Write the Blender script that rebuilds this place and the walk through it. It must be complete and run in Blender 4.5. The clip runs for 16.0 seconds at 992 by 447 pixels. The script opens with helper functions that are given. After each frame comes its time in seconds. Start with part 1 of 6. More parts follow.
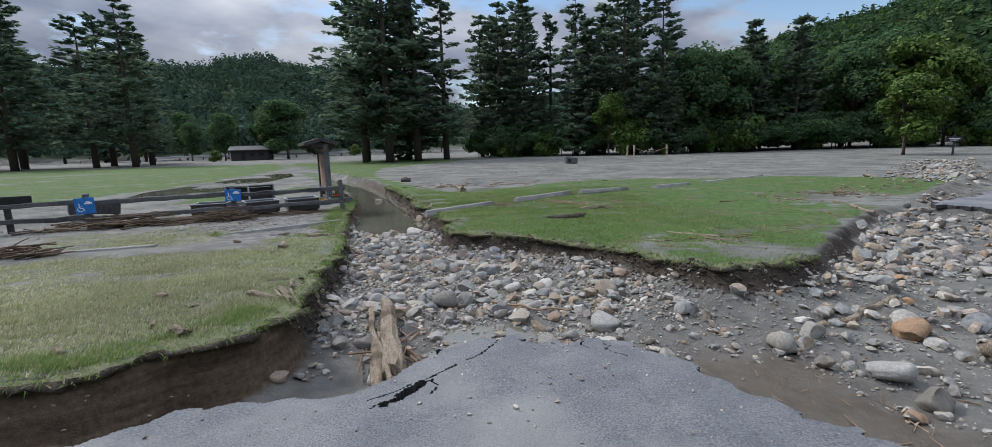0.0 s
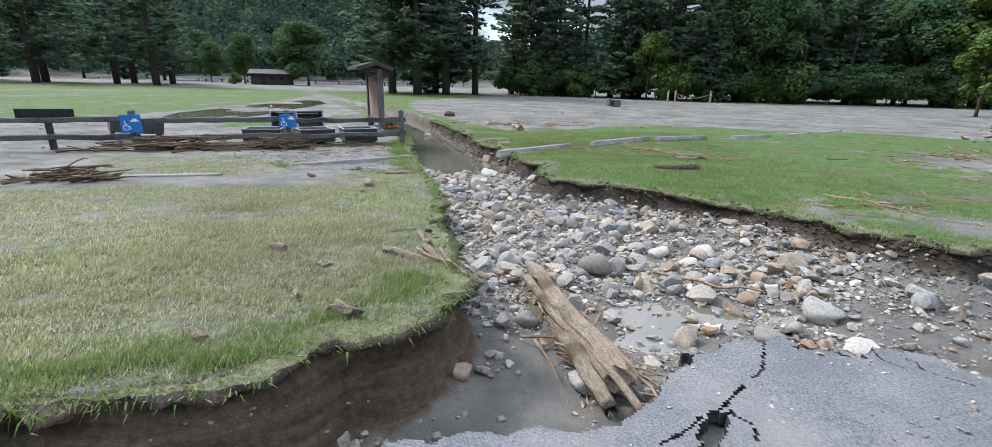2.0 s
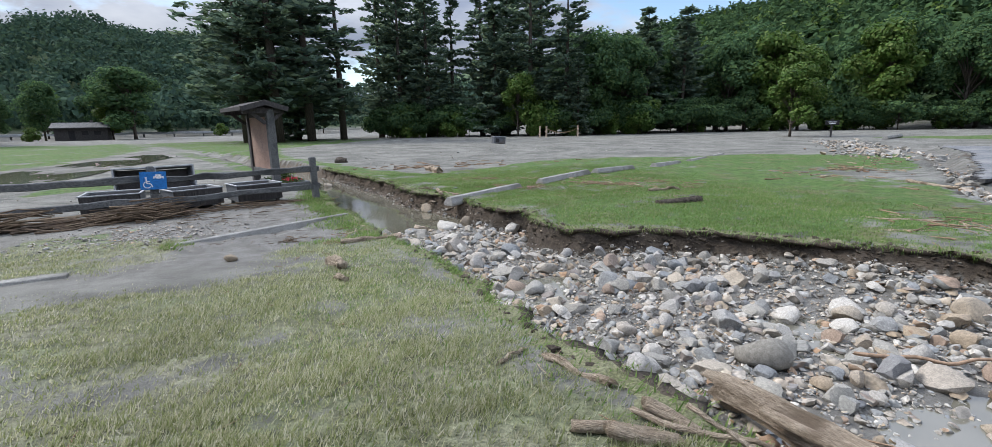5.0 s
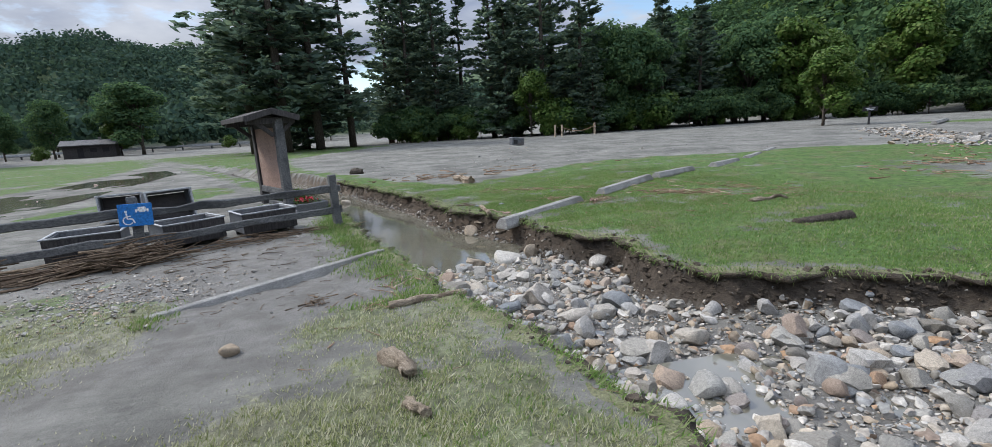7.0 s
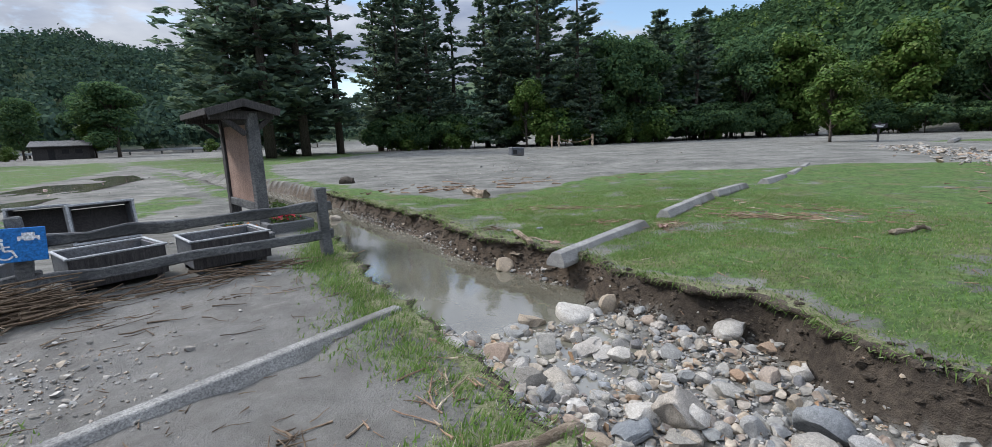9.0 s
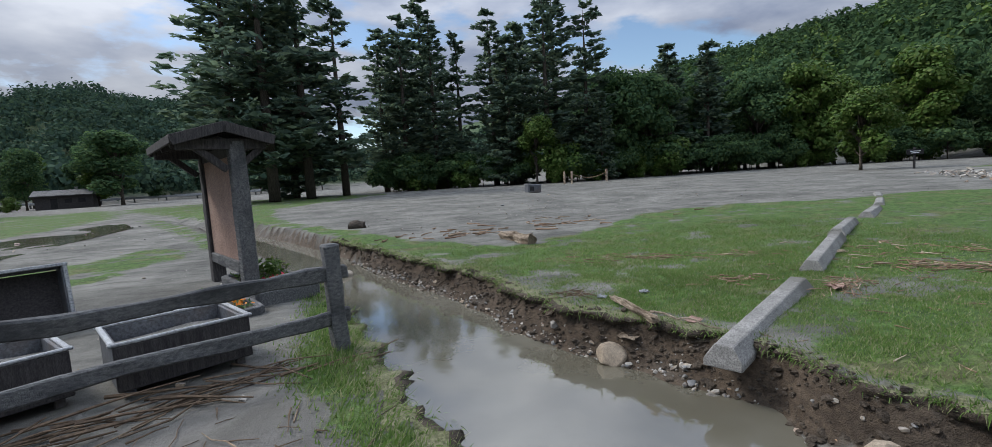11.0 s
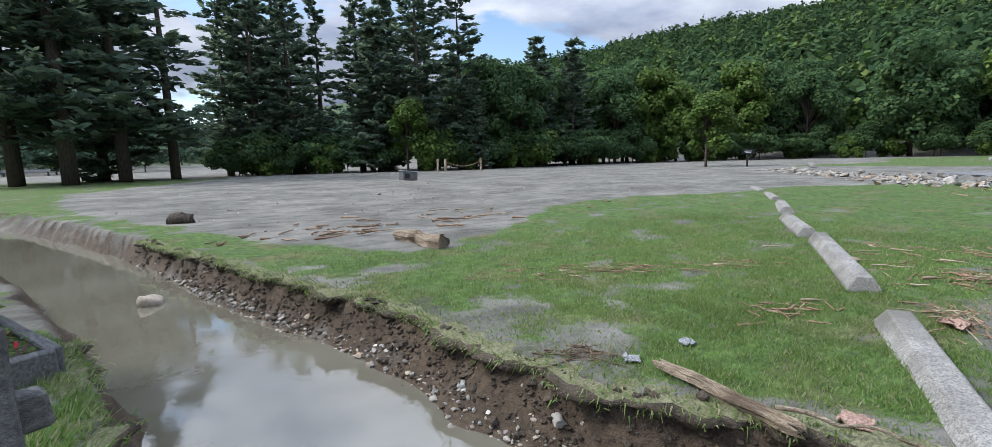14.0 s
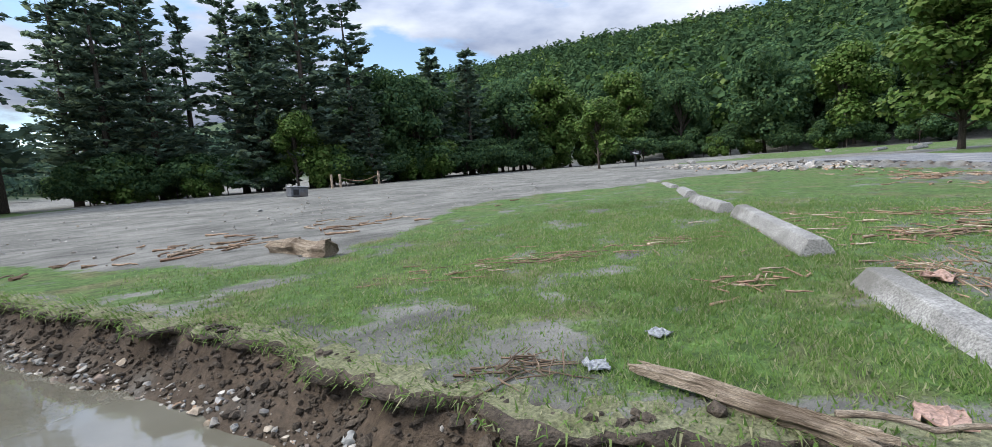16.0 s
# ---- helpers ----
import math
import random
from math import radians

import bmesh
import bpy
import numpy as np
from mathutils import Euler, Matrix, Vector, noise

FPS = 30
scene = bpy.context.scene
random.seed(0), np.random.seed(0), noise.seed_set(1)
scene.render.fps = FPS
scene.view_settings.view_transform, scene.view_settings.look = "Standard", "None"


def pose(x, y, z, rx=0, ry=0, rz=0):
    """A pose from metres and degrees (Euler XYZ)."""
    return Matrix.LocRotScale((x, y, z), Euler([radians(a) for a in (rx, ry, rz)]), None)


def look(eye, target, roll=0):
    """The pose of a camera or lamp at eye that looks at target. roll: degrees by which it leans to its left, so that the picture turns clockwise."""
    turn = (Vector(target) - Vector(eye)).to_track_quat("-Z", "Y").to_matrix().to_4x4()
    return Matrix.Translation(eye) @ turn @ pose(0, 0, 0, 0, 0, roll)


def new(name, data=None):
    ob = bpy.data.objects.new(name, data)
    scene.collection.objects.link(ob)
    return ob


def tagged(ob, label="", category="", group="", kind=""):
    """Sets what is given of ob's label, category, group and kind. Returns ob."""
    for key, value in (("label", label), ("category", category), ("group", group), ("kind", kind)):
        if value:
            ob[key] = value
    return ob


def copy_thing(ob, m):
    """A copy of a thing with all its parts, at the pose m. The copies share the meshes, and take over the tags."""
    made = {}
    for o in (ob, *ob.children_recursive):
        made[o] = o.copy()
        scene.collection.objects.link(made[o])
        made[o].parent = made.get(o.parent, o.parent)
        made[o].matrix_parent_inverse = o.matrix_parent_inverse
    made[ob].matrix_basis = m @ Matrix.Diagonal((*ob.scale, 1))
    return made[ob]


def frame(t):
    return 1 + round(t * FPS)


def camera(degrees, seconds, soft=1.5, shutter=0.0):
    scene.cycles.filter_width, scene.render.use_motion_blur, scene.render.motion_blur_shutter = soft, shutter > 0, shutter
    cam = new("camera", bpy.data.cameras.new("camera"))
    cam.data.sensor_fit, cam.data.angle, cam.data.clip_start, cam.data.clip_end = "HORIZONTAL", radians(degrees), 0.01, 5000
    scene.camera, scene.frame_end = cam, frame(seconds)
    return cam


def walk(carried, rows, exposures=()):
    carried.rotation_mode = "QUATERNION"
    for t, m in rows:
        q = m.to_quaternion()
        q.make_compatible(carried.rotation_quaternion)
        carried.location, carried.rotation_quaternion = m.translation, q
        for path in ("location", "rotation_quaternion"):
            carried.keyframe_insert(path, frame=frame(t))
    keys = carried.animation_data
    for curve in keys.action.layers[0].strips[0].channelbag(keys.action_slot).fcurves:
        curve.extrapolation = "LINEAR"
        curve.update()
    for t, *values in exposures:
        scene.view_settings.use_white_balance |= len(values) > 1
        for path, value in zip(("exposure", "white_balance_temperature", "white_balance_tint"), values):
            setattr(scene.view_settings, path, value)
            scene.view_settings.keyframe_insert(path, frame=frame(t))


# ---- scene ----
cam = camera(92.2, 16.0, 0.6)
PATH = [
    (0, (0.681, -1.073, 1.734), (0.582, 0.898, 1.41), -1.7),
    (0.5, (0.316, -0.773, 1.711), (-0.035, 1.166, 1.369), -1.6),
    (1, (-0.077, -0.505, 1.689), (-0.43, 1.431, 1.33), 0.1),
    (1.5, (-0.488, -0.249, 1.669), (-0.811, 1.685, 1.276), 0.6),
    (2, (-0.898, -0.072, 1.636), (-1.046, 1.84, 1.069), 1.4),
    (2.5, (-1.289, 0.135, 1.612), (-1.184, 2.022, 0.96), 3.6),
    (3, (-1.638, 0.261, 1.596), (-1.332, 2.12, 0.924), 1.5),
    (3.5, (-1.898, 0.558, 1.506), (-1.502, 2.414, 0.875), 0.5),
    (4, (-2.211, 0.966, 1.409), (-1.761, 2.843, 0.883), -3.3),
    (4.5, (-2.429, 1.431, 1.43), (-1.994, 3.33, 0.977), -1.1),
    (5, (-2.65, 1.889, 1.473), (-2.264, 3.809, 1.069), -1.0),
    (5.2, (-2.706, 2.051, 1.583), (-2.342, 3.976, 1.181), -2.6),
    (7.3, (-3.214, 4.183, 1.518), (-2.864, 6.111, 1.119), -3.3),
    (7.5, (-3.257, 4.385, 1.487), (-2.889, 6.312, 1.098), -2.7),
    (8, (-3.287, 4.917, 1.481), (-2.892, 6.837, 1.086), -2.3),
    (8.5, (-3.404, 5.511, 1.464), (-3.002, 7.43, 1.07), -2.1),
    (9, (-3.492, 6.052, 1.444), (-3.081, 7.976, 1.083), -2.0),
    (9.5, (-3.581, 6.636, 1.447), (-3.158, 8.574, 1.195), -1.7),
    (9.7, (-3.634, 6.86, 1.428), (-3.211, 8.805, 1.229), -1.5),
    (11.8, (-3.945, 9.127, 1.352), (-3.509, 11.067, 1.143), -5.5),
    (12, (-3.97, 9.314, 1.348), (-3.504, 11.248, 1.144), -5.8),
    (12.5, (-3.965, 9.718, 1.324), (-3.358, 11.612, 1.113), -5.7),
    (13, (-3.911, 10.162, 1.308), (-3.197, 12.017, 1.09), -5.5),
    (13.5, (-3.848, 10.44, 1.312), (-2.957, 12.216, 1.08), -4.5),
    (14, (-3.785, 10.734, 1.25), (-2.857, 12.485, 0.977), -1.5),
    (14.5, (-3.715, 10.988, 1.097), (-2.77, 12.73, 0.832), -1.3),
    (15, (-3.519, 11.139, 0.929), (-2.565, 12.874, 0.645), -1.6),
    (15.5, (-3.427, 11.345, 0.938), (-2.366, 13.023, 0.696), -4.6),
    (16, (-3.329, 11.51, 0.901), (-2.065, 13.042, 0.665), -4.2),
]
walk(cam, [(t, look(eye, target, roll)) for t, eye, target, roll in PATH],
     [(0, 0.3), (1.5, 0.55), (2.0, 0.95), (2.5, 1.27), (3.5, 1.38), (4.0, 1.3), (4.5, 1.12), (5.0, 0.75), (7.5, 0.62), (9.0, 0.62), (9.5, 0.48), (12.0, 0.25), (13.0, 0.38), (14.0, 0.8), (15.0, 1.0), (16.0, 0.88)])

# ---------------------------------------------------------------- light
world = bpy.data.worlds.new("sky")
scene.world = world
world.use_nodes = True
wn, wl = world.node_tree.nodes, world.node_tree.links
wn.clear()
w_out = wn.new("ShaderNodeOutputWorld")
w_bg = wn.new("ShaderNodeBackground")
w_bg.inputs["Strength"].default_value = 0.12
sky = wn.new("ShaderNodeTexSky")
sky.sky_type = "NISHITA"
sky.sun_disc = False
sky.sun_elevation = radians(43)
sky.sun_rotation = radians(-59)
sky.dust_density = 0.4
sky.ozone_density = 2.2
w_co = wn.new("ShaderNodeTexCoord")
w_map = wn.new("ShaderNodeMapping")
w_map.inputs["Scale"].default_value = (1.0, 1.0, 2.6)
w_map.inputs["Location"].default_value = (0.35, 0.1, 0.2)
w_noise = wn.new("ShaderNodeTexNoise")
w_noise.inputs["Scale"].default_value = 2.9
w_noise.inputs["Detail"].default_value = 9
w_noise.inputs["Roughness"].default_value = 0.55
w_ramp = wn.new("ShaderNodeValToRGB")
w_ramp.color_ramp.elements[0].position = 0.39
w_ramp.color_ramp.elements[1].position = 0.47
w_noise2 = wn.new("ShaderNodeTexNoise")
w_noise2.inputs["Scale"].default_value = 4.5
w_noise2.inputs["Detail"].default_value = 6
w_ramp2 = wn.new("ShaderNodeValToRGB")
w_ramp2.color_ramp.elements[0].position = 0.35
w_ramp2.color_ramp.elements[0].color = (3.2, 3.9, 5.6, 1)
w_ramp2.color_ramp.elements[1].position = 0.72
w_ramp2.color_ramp.elements[1].color = (9.0, 9.6, 10.8, 1)
w_mix = wn.new("ShaderNodeMix")
w_mix.data_type = "RGBA"
wl.new(w_co.outputs["Generated"], w_map.inputs["Vector"])
wl.new(w_map.outputs["Vector"], w_noise.inputs["Vector"])
wl.new(w_map.outputs["Vector"], w_noise2.inputs["Vector"])
wl.new(w_noise.outputs["Fac"], w_ramp.inputs["Fac"])
wl.new(w_noise2.outputs["Fac"], w_ramp2.inputs["Fac"])
wl.new(w_ramp.outputs["Color"], w_mix.inputs["Factor"])
wl.new(sky.outputs["Color"], w_mix.inputs["A"])
w_sep = wn.new("ShaderNodeSeparateXYZ")
w_up = wn.new("ShaderNodeMath")
w_up.operation = "MULTIPLY_ADD"
w_up.use_clamp = False
w_up.inputs[1].default_value = 1.7
w_up.inputs[2].default_value = 0.10
w_mul = wn.new("ShaderNodeVectorMath")
w_mul.operation = "SCALE"
wl.new(w_co.outputs["Generated"], w_sep.inputs["Vector"])
wl.new(w_sep.outputs["Z"], w_up.inputs[0])
wl.new(w_ramp2.outputs["Color"], w_mul.inputs[0])
wl.new(w_up.outputs["Value"], w_mul.inputs["Scale"])
wl.new(w_mul.outputs["Vector"], w_mix.inputs["B"])
wl.new(w_mix.outputs["Result"], w_bg.inputs["Color"])
wl.new(w_bg.outputs["Background"], w_out.inputs["Surface"])

sun = new("sun", bpy.data.lights.new("sun", "SUN"))
sun.data.energy = 2.45
sun.data.angle = radians(14)
sun.data.color = (1.0, 0.97, 0.95)
sun.matrix_world = look((-30, 18, 34), (0, 0, 0))

# ---------------------------------------------------------------- materials


def material(name, rough=0.8, metal=0.0, spec=0.3):
    m = bpy.data.materials.new(name)
    m.use_nodes = True
    b = m.node_tree.nodes["Principled BSDF"]
    b.inputs["Roughness"].default_value = rough
    b.inputs["Metallic"].default_value = metal
    b.inputs["Specular IOR Level"].default_value = spec
    return m, m.node_tree.nodes, m.node_tree.links, b


def noise_node(n, l, scale, detail=5, vec=None, rough=0.55, stretch=None):
    t = n.new("ShaderNodeTexNoise")
    t.inputs["Scale"].default_value = scale
    t.inputs["Detail"].default_value = detail
    t.inputs["Roughness"].default_value = rough
    if stretch:
        mp = n.new("ShaderNodeMapping")
        mp.inputs["Scale"].default_value = stretch
        l.new(vec, mp.inputs["Vector"])
        vec = mp.outputs["Vector"]
    if vec is not None:
        l.new(vec, t.inputs["Vector"])
    return t.outputs["Fac"]


def ramp_node(n, l, fac, stops):
    r = n.new("ShaderNodeValToRGB")
    e = r.color_ramp.elements
    while len(e) < len(stops):
        e.new(0.5)
    for k, (p, c) in enumerate(stops):
        e[k].position = p
        e[k].color = (c, c, c, 1) if isinstance(c, (int, float)) else (*c, 1)
    l.new(fac, r.inputs["Fac"])
    return r.outputs["Color"]


def mix_node(n, l, fac, a, b, mode="MIX"):
    m = n.new("ShaderNodeMix")
    m.data_type = "RGBA"
    m.blend_type = mode
    for key, v in (("Factor", fac), ("A", a), ("B", b)):
        if isinstance(v, (int, float)):
            m.inputs[key].default_value = v if key == "Factor" else (v, v, v, 1)
        elif isinstance(v, tuple):
            m.inputs[key].default_value = (*v, 1)
        else:
            l.new(v, m.inputs[key])
    return m.outputs["Result"]


def math_node(n, l, op, a, b=0.5, clamp=False):
    m = n.new("ShaderNodeMath")
    m.operation = op
    m.use_clamp = clamp
    for k, v in enumerate((a, b)):
        if isinstance(v, (int, float)):
            m.inputs[k].default_value = v
        else:
            l.new(v, m.inputs[k])
    return m.outputs["Value"]


def bump_node(n, l, b, height, strength=0.4, distance=0.01):
    k = n.new("ShaderNodeBump")
    k.inputs["Strength"].default_value = strength
    k.inputs["Distance"].default_value = distance
    l.new(height, k.inputs["Height"])
    l.new(k.outputs["Normal"], b.inputs["Normal"])


def coords(n, kind="Object"):
    return n.new("ShaderNodeTexCoord").outputs[kind]


def grained(name, c1, c2, scale=8, rough=0.85, fine=60, bump=0.5, dist=0.006, stretch=None, spec=0.25, stain=None, kind="Object"):
    """A rough surface with broad stains, grain and relief."""
    m, n, l, b = material(name, rough, 0, spec)
    v = coords(n, kind)
    a = noise_node(n, l, scale, 6, v, 0.6, stretch)
    f = noise_node(n, l, fine, 4, v, 0.65, stretch)
    col = ramp_node(n, l, a, [(0.32, c1), (0.68, c2)])
    grain = ramp_node(n, l, f, [(0.33, 0.52), (0.67, 1.42)])
    col = mix_node(n, l, 1.0, col, grain, "MULTIPLY")
    if stain:
        s = noise_node(n, l, scale * 0.35, 5, v)
        col = mix_node(n, l, ramp_node(n, l, s, [(0.5, 0.0), (0.66, 0.8)]), col, stain)
    l.new(col, b.inputs["Base Color"])
    bump_node(n, l, b, math_node(n, l, "ADD", a, f), bump, dist)
    return m


def island_mix(name, stops, rough=0.8, fine=40, bump=0.4, dist=0.006, spec=0.3, obj=False):
    """Pieces that differ from one another in colour."""
    m, n, l, b = material(name, rough, 0, spec)
    if obj:
        r = n.new("ShaderNodeObjectInfo").outputs["Random"]
    else:
        r = n.new("ShaderNodeNewGeometry").outputs["Random Per Island"]
    col = ramp_node(n, l, r, stops)
    v = coords(n)
    f = noise_node(n, l, fine, 5, v, 0.65)
    g = noise_node(n, l, fine * 0.22, 3, v, 0.5)
    col = mix_node(n, l, 1.0, col, ramp_node(n, l, f, [(0.33, 0.6), (0.67, 1.35)]), "MULTIPLY")
    col = mix_node(n, l, 1.0, col, ramp_node(n, l, g, [(0.3, 0.75), (0.7, 1.15)]), "MULTIPLY")
    l.new(col, b.inputs["Base Color"])
    bump_node(n, l, b, f, bump, dist)
    return m


def leafy(name, stops, rough=0.55, through_light=0.25):
    m, n, l, b = material(name, rough, 0, 0.1)
    r = n.new("ShaderNodeNewGeometry").outputs["Random Per Island"]
    col = ramp_node(n, l, r, stops)
    v = coords(n)
    big = noise_node(n, l, 0.45, 3, v)
    col = mix_node(n, l, 1.0, col, ramp_node(n, l, big, [(0.3, 0.75), (0.7, 1.2)]), "MULTIPLY")
    l.new(col, b.inputs["Base Color"])
    tr = n.new("ShaderNodeBsdfTranslucent")
    l.new(col, tr.inputs["Color"])
    mx = n.new("ShaderNodeMixShader")
    mx.inputs["Fac"].default_value = through_light
    l.new(b.outputs["BSDF"], mx.inputs[1])
    l.new(tr.outputs["BSDF"], mx.inputs[2])
    l.new(mx.outputs["Shader"], n["Material Output"].inputs["Surface"])
    return m


STONE_STOPS = [(0.0, (0.160, 0.147, 0.125)), (0.12, (0.288, 0.271, 0.235)), (0.26, (0.200, 0.205, 0.198)), (0.38, (0.352, 0.310, 0.250)),
               (0.48, (0.272, 0.209, 0.140)), (0.58, (0.336, 0.318, 0.287)), (0.7, (0.176, 0.186, 0.191)), (0.78, (0.288, 0.178, 0.099)),
               (0.84, (0.304, 0.287, 0.257)), (0.93, (0.464, 0.434, 0.382)), (1.0, (0.248, 0.221, 0.184))]
M_STONE = island_mix("river_stone", STONE_STOPS, 0.75, 26, 0.5, 0.008, 0.25)
M_STONE_OBJ = island_mix("river_stone_loose", STONE_STOPS, 0.75, 26, 0.5, 0.008, 0.25, True)
M_ASPHALT = grained("asphalt_dusty", (0.118, 0.126, 0.136), (0.185, 0.188, 0.192), 2.2, 0.9, 85, 1.0, 0.008, None, 0.15, (0.245, 0.24, 0.23))
M_ASPHALT_EDGE = grained("asphalt_broken_edge", (0.025, 0.025, 0.027), (0.08, 0.08, 0.08), 30, 0.9, 130, 0.9, 0.01)
M_CONCRETE = grained("weathered_concrete", (0.17, 0.165, 0.155), (0.28, 0.275, 0.255), 5, 0.9, 90, 0.9, 0.006, None, 0.2, (0.12, 0.115, 0.10))
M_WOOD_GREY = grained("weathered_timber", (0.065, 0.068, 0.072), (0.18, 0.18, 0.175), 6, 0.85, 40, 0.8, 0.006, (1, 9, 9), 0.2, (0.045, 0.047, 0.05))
M_WOOD_DARK = grained("dark_timber", (0.035, 0.033, 0.034), (0.085, 0.078, 0.075), 6, 0.8, 40, 0.6, 0.005, (9, 9, 1), 0.2)
M_LOG = grained("barkless_log", (0.30, 0.235, 0.17), (0.54, 0.445, 0.34), 9, 0.9, 40, 1.0, 0.03, (1.0, 7, 7), 0.15, (0.13, 0.095, 0.065))
M_BARK = grained("tree_bark", (0.05, 0.042, 0.035), (0.13, 0.11, 0.09), 3, 0.95, 22, 1.0, 0.03, (6, 6, 1), 0.1)
M_STICK = island_mix("driftwood", [(0, (0.21, 0.13, 0.085)), (0.4, (0.30, 0.205, 0.135)), (0.7, (0.14, 0.09, 0.055)), (1, (0.45, 0.37, 0.27))], 0.85, 30)
M_STICK_DARK = island_mix("dark_driftwood", [(0, (0.10, 0.07, 0.045)), (0.5, (0.17, 0.12, 0.08)), (0.8, (0.07, 0.05, 0.035)), (1, (0.28, 0.21, 0.14))], 0.9, 30)
M_TURF = grained("turf_soil", (0.040, 0.032, 0.024), (0.105, 0.084, 0.063), 7, 0.95, 60, 1.0, 0.02)
M_TURF_TOP = grained("turf_top", (0.12, 0.125, 0.06), (0.20, 0.20, 0.12), 6, 0.95, 60, 1.0, 0.02)
M_GRASS_DUSTY = leafy("silted_grass_blade", [(0, (0.15, 0.185, 0.065)), (0.3, (0.27, 0.295, 0.13)), (0.65, (0.39, 0.385, 0.24)), (1, (0.56, 0.53, 0.41))], 0.7, 0.5)
M_GRASS = leafy("grass_blade", [(0, (0.10, 0.18, 0.042)), (0.4, (0.145, 0.235, 0.06)), (0.75, (0.20, 0.265, 0.095)), (1, (0.34, 0.325, 0.20))], 0.7, 0.5)
M_NEEDLE = leafy("pine_needles", [(0, (0.075, 0.118, 0.094)), (0.6, (0.12, 0.175, 0.122)), (1, (0.18, 0.235, 0.135))], 0.9, 0.5)
M_LEAF = leafy("broad_leaves", [(0, (0.048, 0.098, 0.050)), (0.6, (0.078, 0.142, 0.06)), (1, (0.12, 0.185, 0.068))], 0.85, 0.45)
M_LEAF_LIGHT = leafy("light_leaves", [(0, (0.05, 0.10, 0.02)), (0.6, (0.08, 0.14, 0.03)), (1, (0.14, 0.19, 0.05))], 0.5, 0.3)
# distance haze is put into these leaf colours as a bluish shift
M_FAR = leafy("hazed_far_leaves", [(0, (0.034, 0.066, 0.05)), (0.6, (0.05, 0.088, 0.06)), (1, (0.07, 0.112, 0.062))], 1.0, 0.3)
M_HILL = leafy("hill_leaves", [(0, (0.031, 0.066, 0.031)), (0.6, (0.050, 0.092, 0.038)), (1, (0.074, 0.123, 0.046))], 1.0, 0.3)
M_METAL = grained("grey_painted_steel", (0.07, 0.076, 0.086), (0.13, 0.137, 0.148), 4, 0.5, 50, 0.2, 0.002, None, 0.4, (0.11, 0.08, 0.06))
M_RIM = grained("pale_steel_rim", (0.25, 0.26, 0.27), (0.38, 0.39, 0.39), 5, 0.45, 60, 0.2, 0.002, None, 0.4)
M_PANEL = grained("faded_brown_board", (0.24, 0.155, 0.12), (0.33, 0.225, 0.18), 2.5, 0.8, 60, 0.3, 0.003)
M_BLUE = grained("blue_sign_face", (0.015, 0.14, 0.42), (0.02, 0.18, 0.5), 3, 0.4, 60, 0.1, 0.001, None, 0.4)
M_WHITE = grained("white_paint", (0.66, 0.68, 0.7), (0.8, 0.8, 0.8), 6, 0.6, 60, 0.1, 0.001)
M_BLACK = grained("black_board", (0.012, 0.012, 0.013), (0.03, 0.03, 0.03), 6, 0.6, 60, 0.2, 0.002)
M_ROOF = grained("dark_shingle", (0.025, 0.022, 0.022), (0.07, 0.062, 0.06), 4, 0.85, 60, 0.8, 0.01)
M_SCRAP = grained("dull_grey_scrap", (0.16, 0.17, 0.18), (0.27, 0.28, 0.29), 9, 0.7, 70, 0.4, 0.003)
M_RED = leafy("red_petals", [(0, (0.5, 0.03, 0.03)), (1, (0.6, 0.06, 0.1))], 0.5, 0.2)
M_ORANGE = leafy("orange_petals", [(0, (0.6, 0.16, 0.02)), (1, (0.65, 0.25, 0.03))], 0.5, 0.2)

# water: opaque silty stream with small ripples
M_WATER, n, l, b = material("silty_water", 0.02, 0, 1.0)
b.inputs["IOR"].default_value = 1.75
v = coords(n)
deep = noise_node(n, l, 0.6, 4, v)
l.new(ramp_node(n, l, deep, [(0.3, (0.10, 0.092, 0.066)), (0.7, (0.15, 0.143, 0.113))]), b.inputs["Base Color"])
rip = math_node(n, l, "ADD", noise_node(n, l, 5, 4, v, 0.6, (1, 0.5, 1)), math_node(n, l, "MULTIPLY", noise_node(n, l, 22, 3, v, 0.5), 0.25))
bump_node(n, l, b, rip, 0.05, 0.03)

# ground: turf, silt, wet mud and bare soil by mask
M_GROUND, n, l, b = material("flooded_ground", 0.9, 0, 0.25)
v = coords(n)


def mask(key):
    a = n.new("ShaderNodeAttribute")
    a.attribute_name = key
    return a.outputs["Fac"]


nb, nm, nf, nx = noise_node(n, l, 0.5, 5, v), noise_node(n, l, 3.0, 6, v, 0.6), noise_node(n, l, 22, 5, v, 0.65), noise_node(n, l, 110, 3, v, 0.6)
silt = ramp_node(n, l, nm, [(0.3, (0.140, 0.137, 0.120)), (0.7, (0.212, 0.208, 0.184))])
silt = mix_node(n, l, 1.0, silt, ramp_node(n, l, nb, [(0.35, 0.62), (0.65, 1.18)]), "MULTIPLY")
streak = noise_node(n, l, 1.4, 6, v, 0.6, (1.0, 2.6, 1.0))
silt = mix_node(n, l, 1.0, silt, ramp_node(n, l, streak, [(0.36, 0.66), (0.5, 1.0), (0.7, 1.12)]), "MULTIPLY")
silt = mix_node(n, l, 1.0, silt, ramp_node(n, l, nf, [(0.3, 0.85), (0.7, 1.1)]), "MULTIPLY")
silt = mix_node(n, l, 1.0, silt, ramp_node(n, l, nx, [(0.3, 0.8), (0.7, 1.15)]), "MULTIPLY")
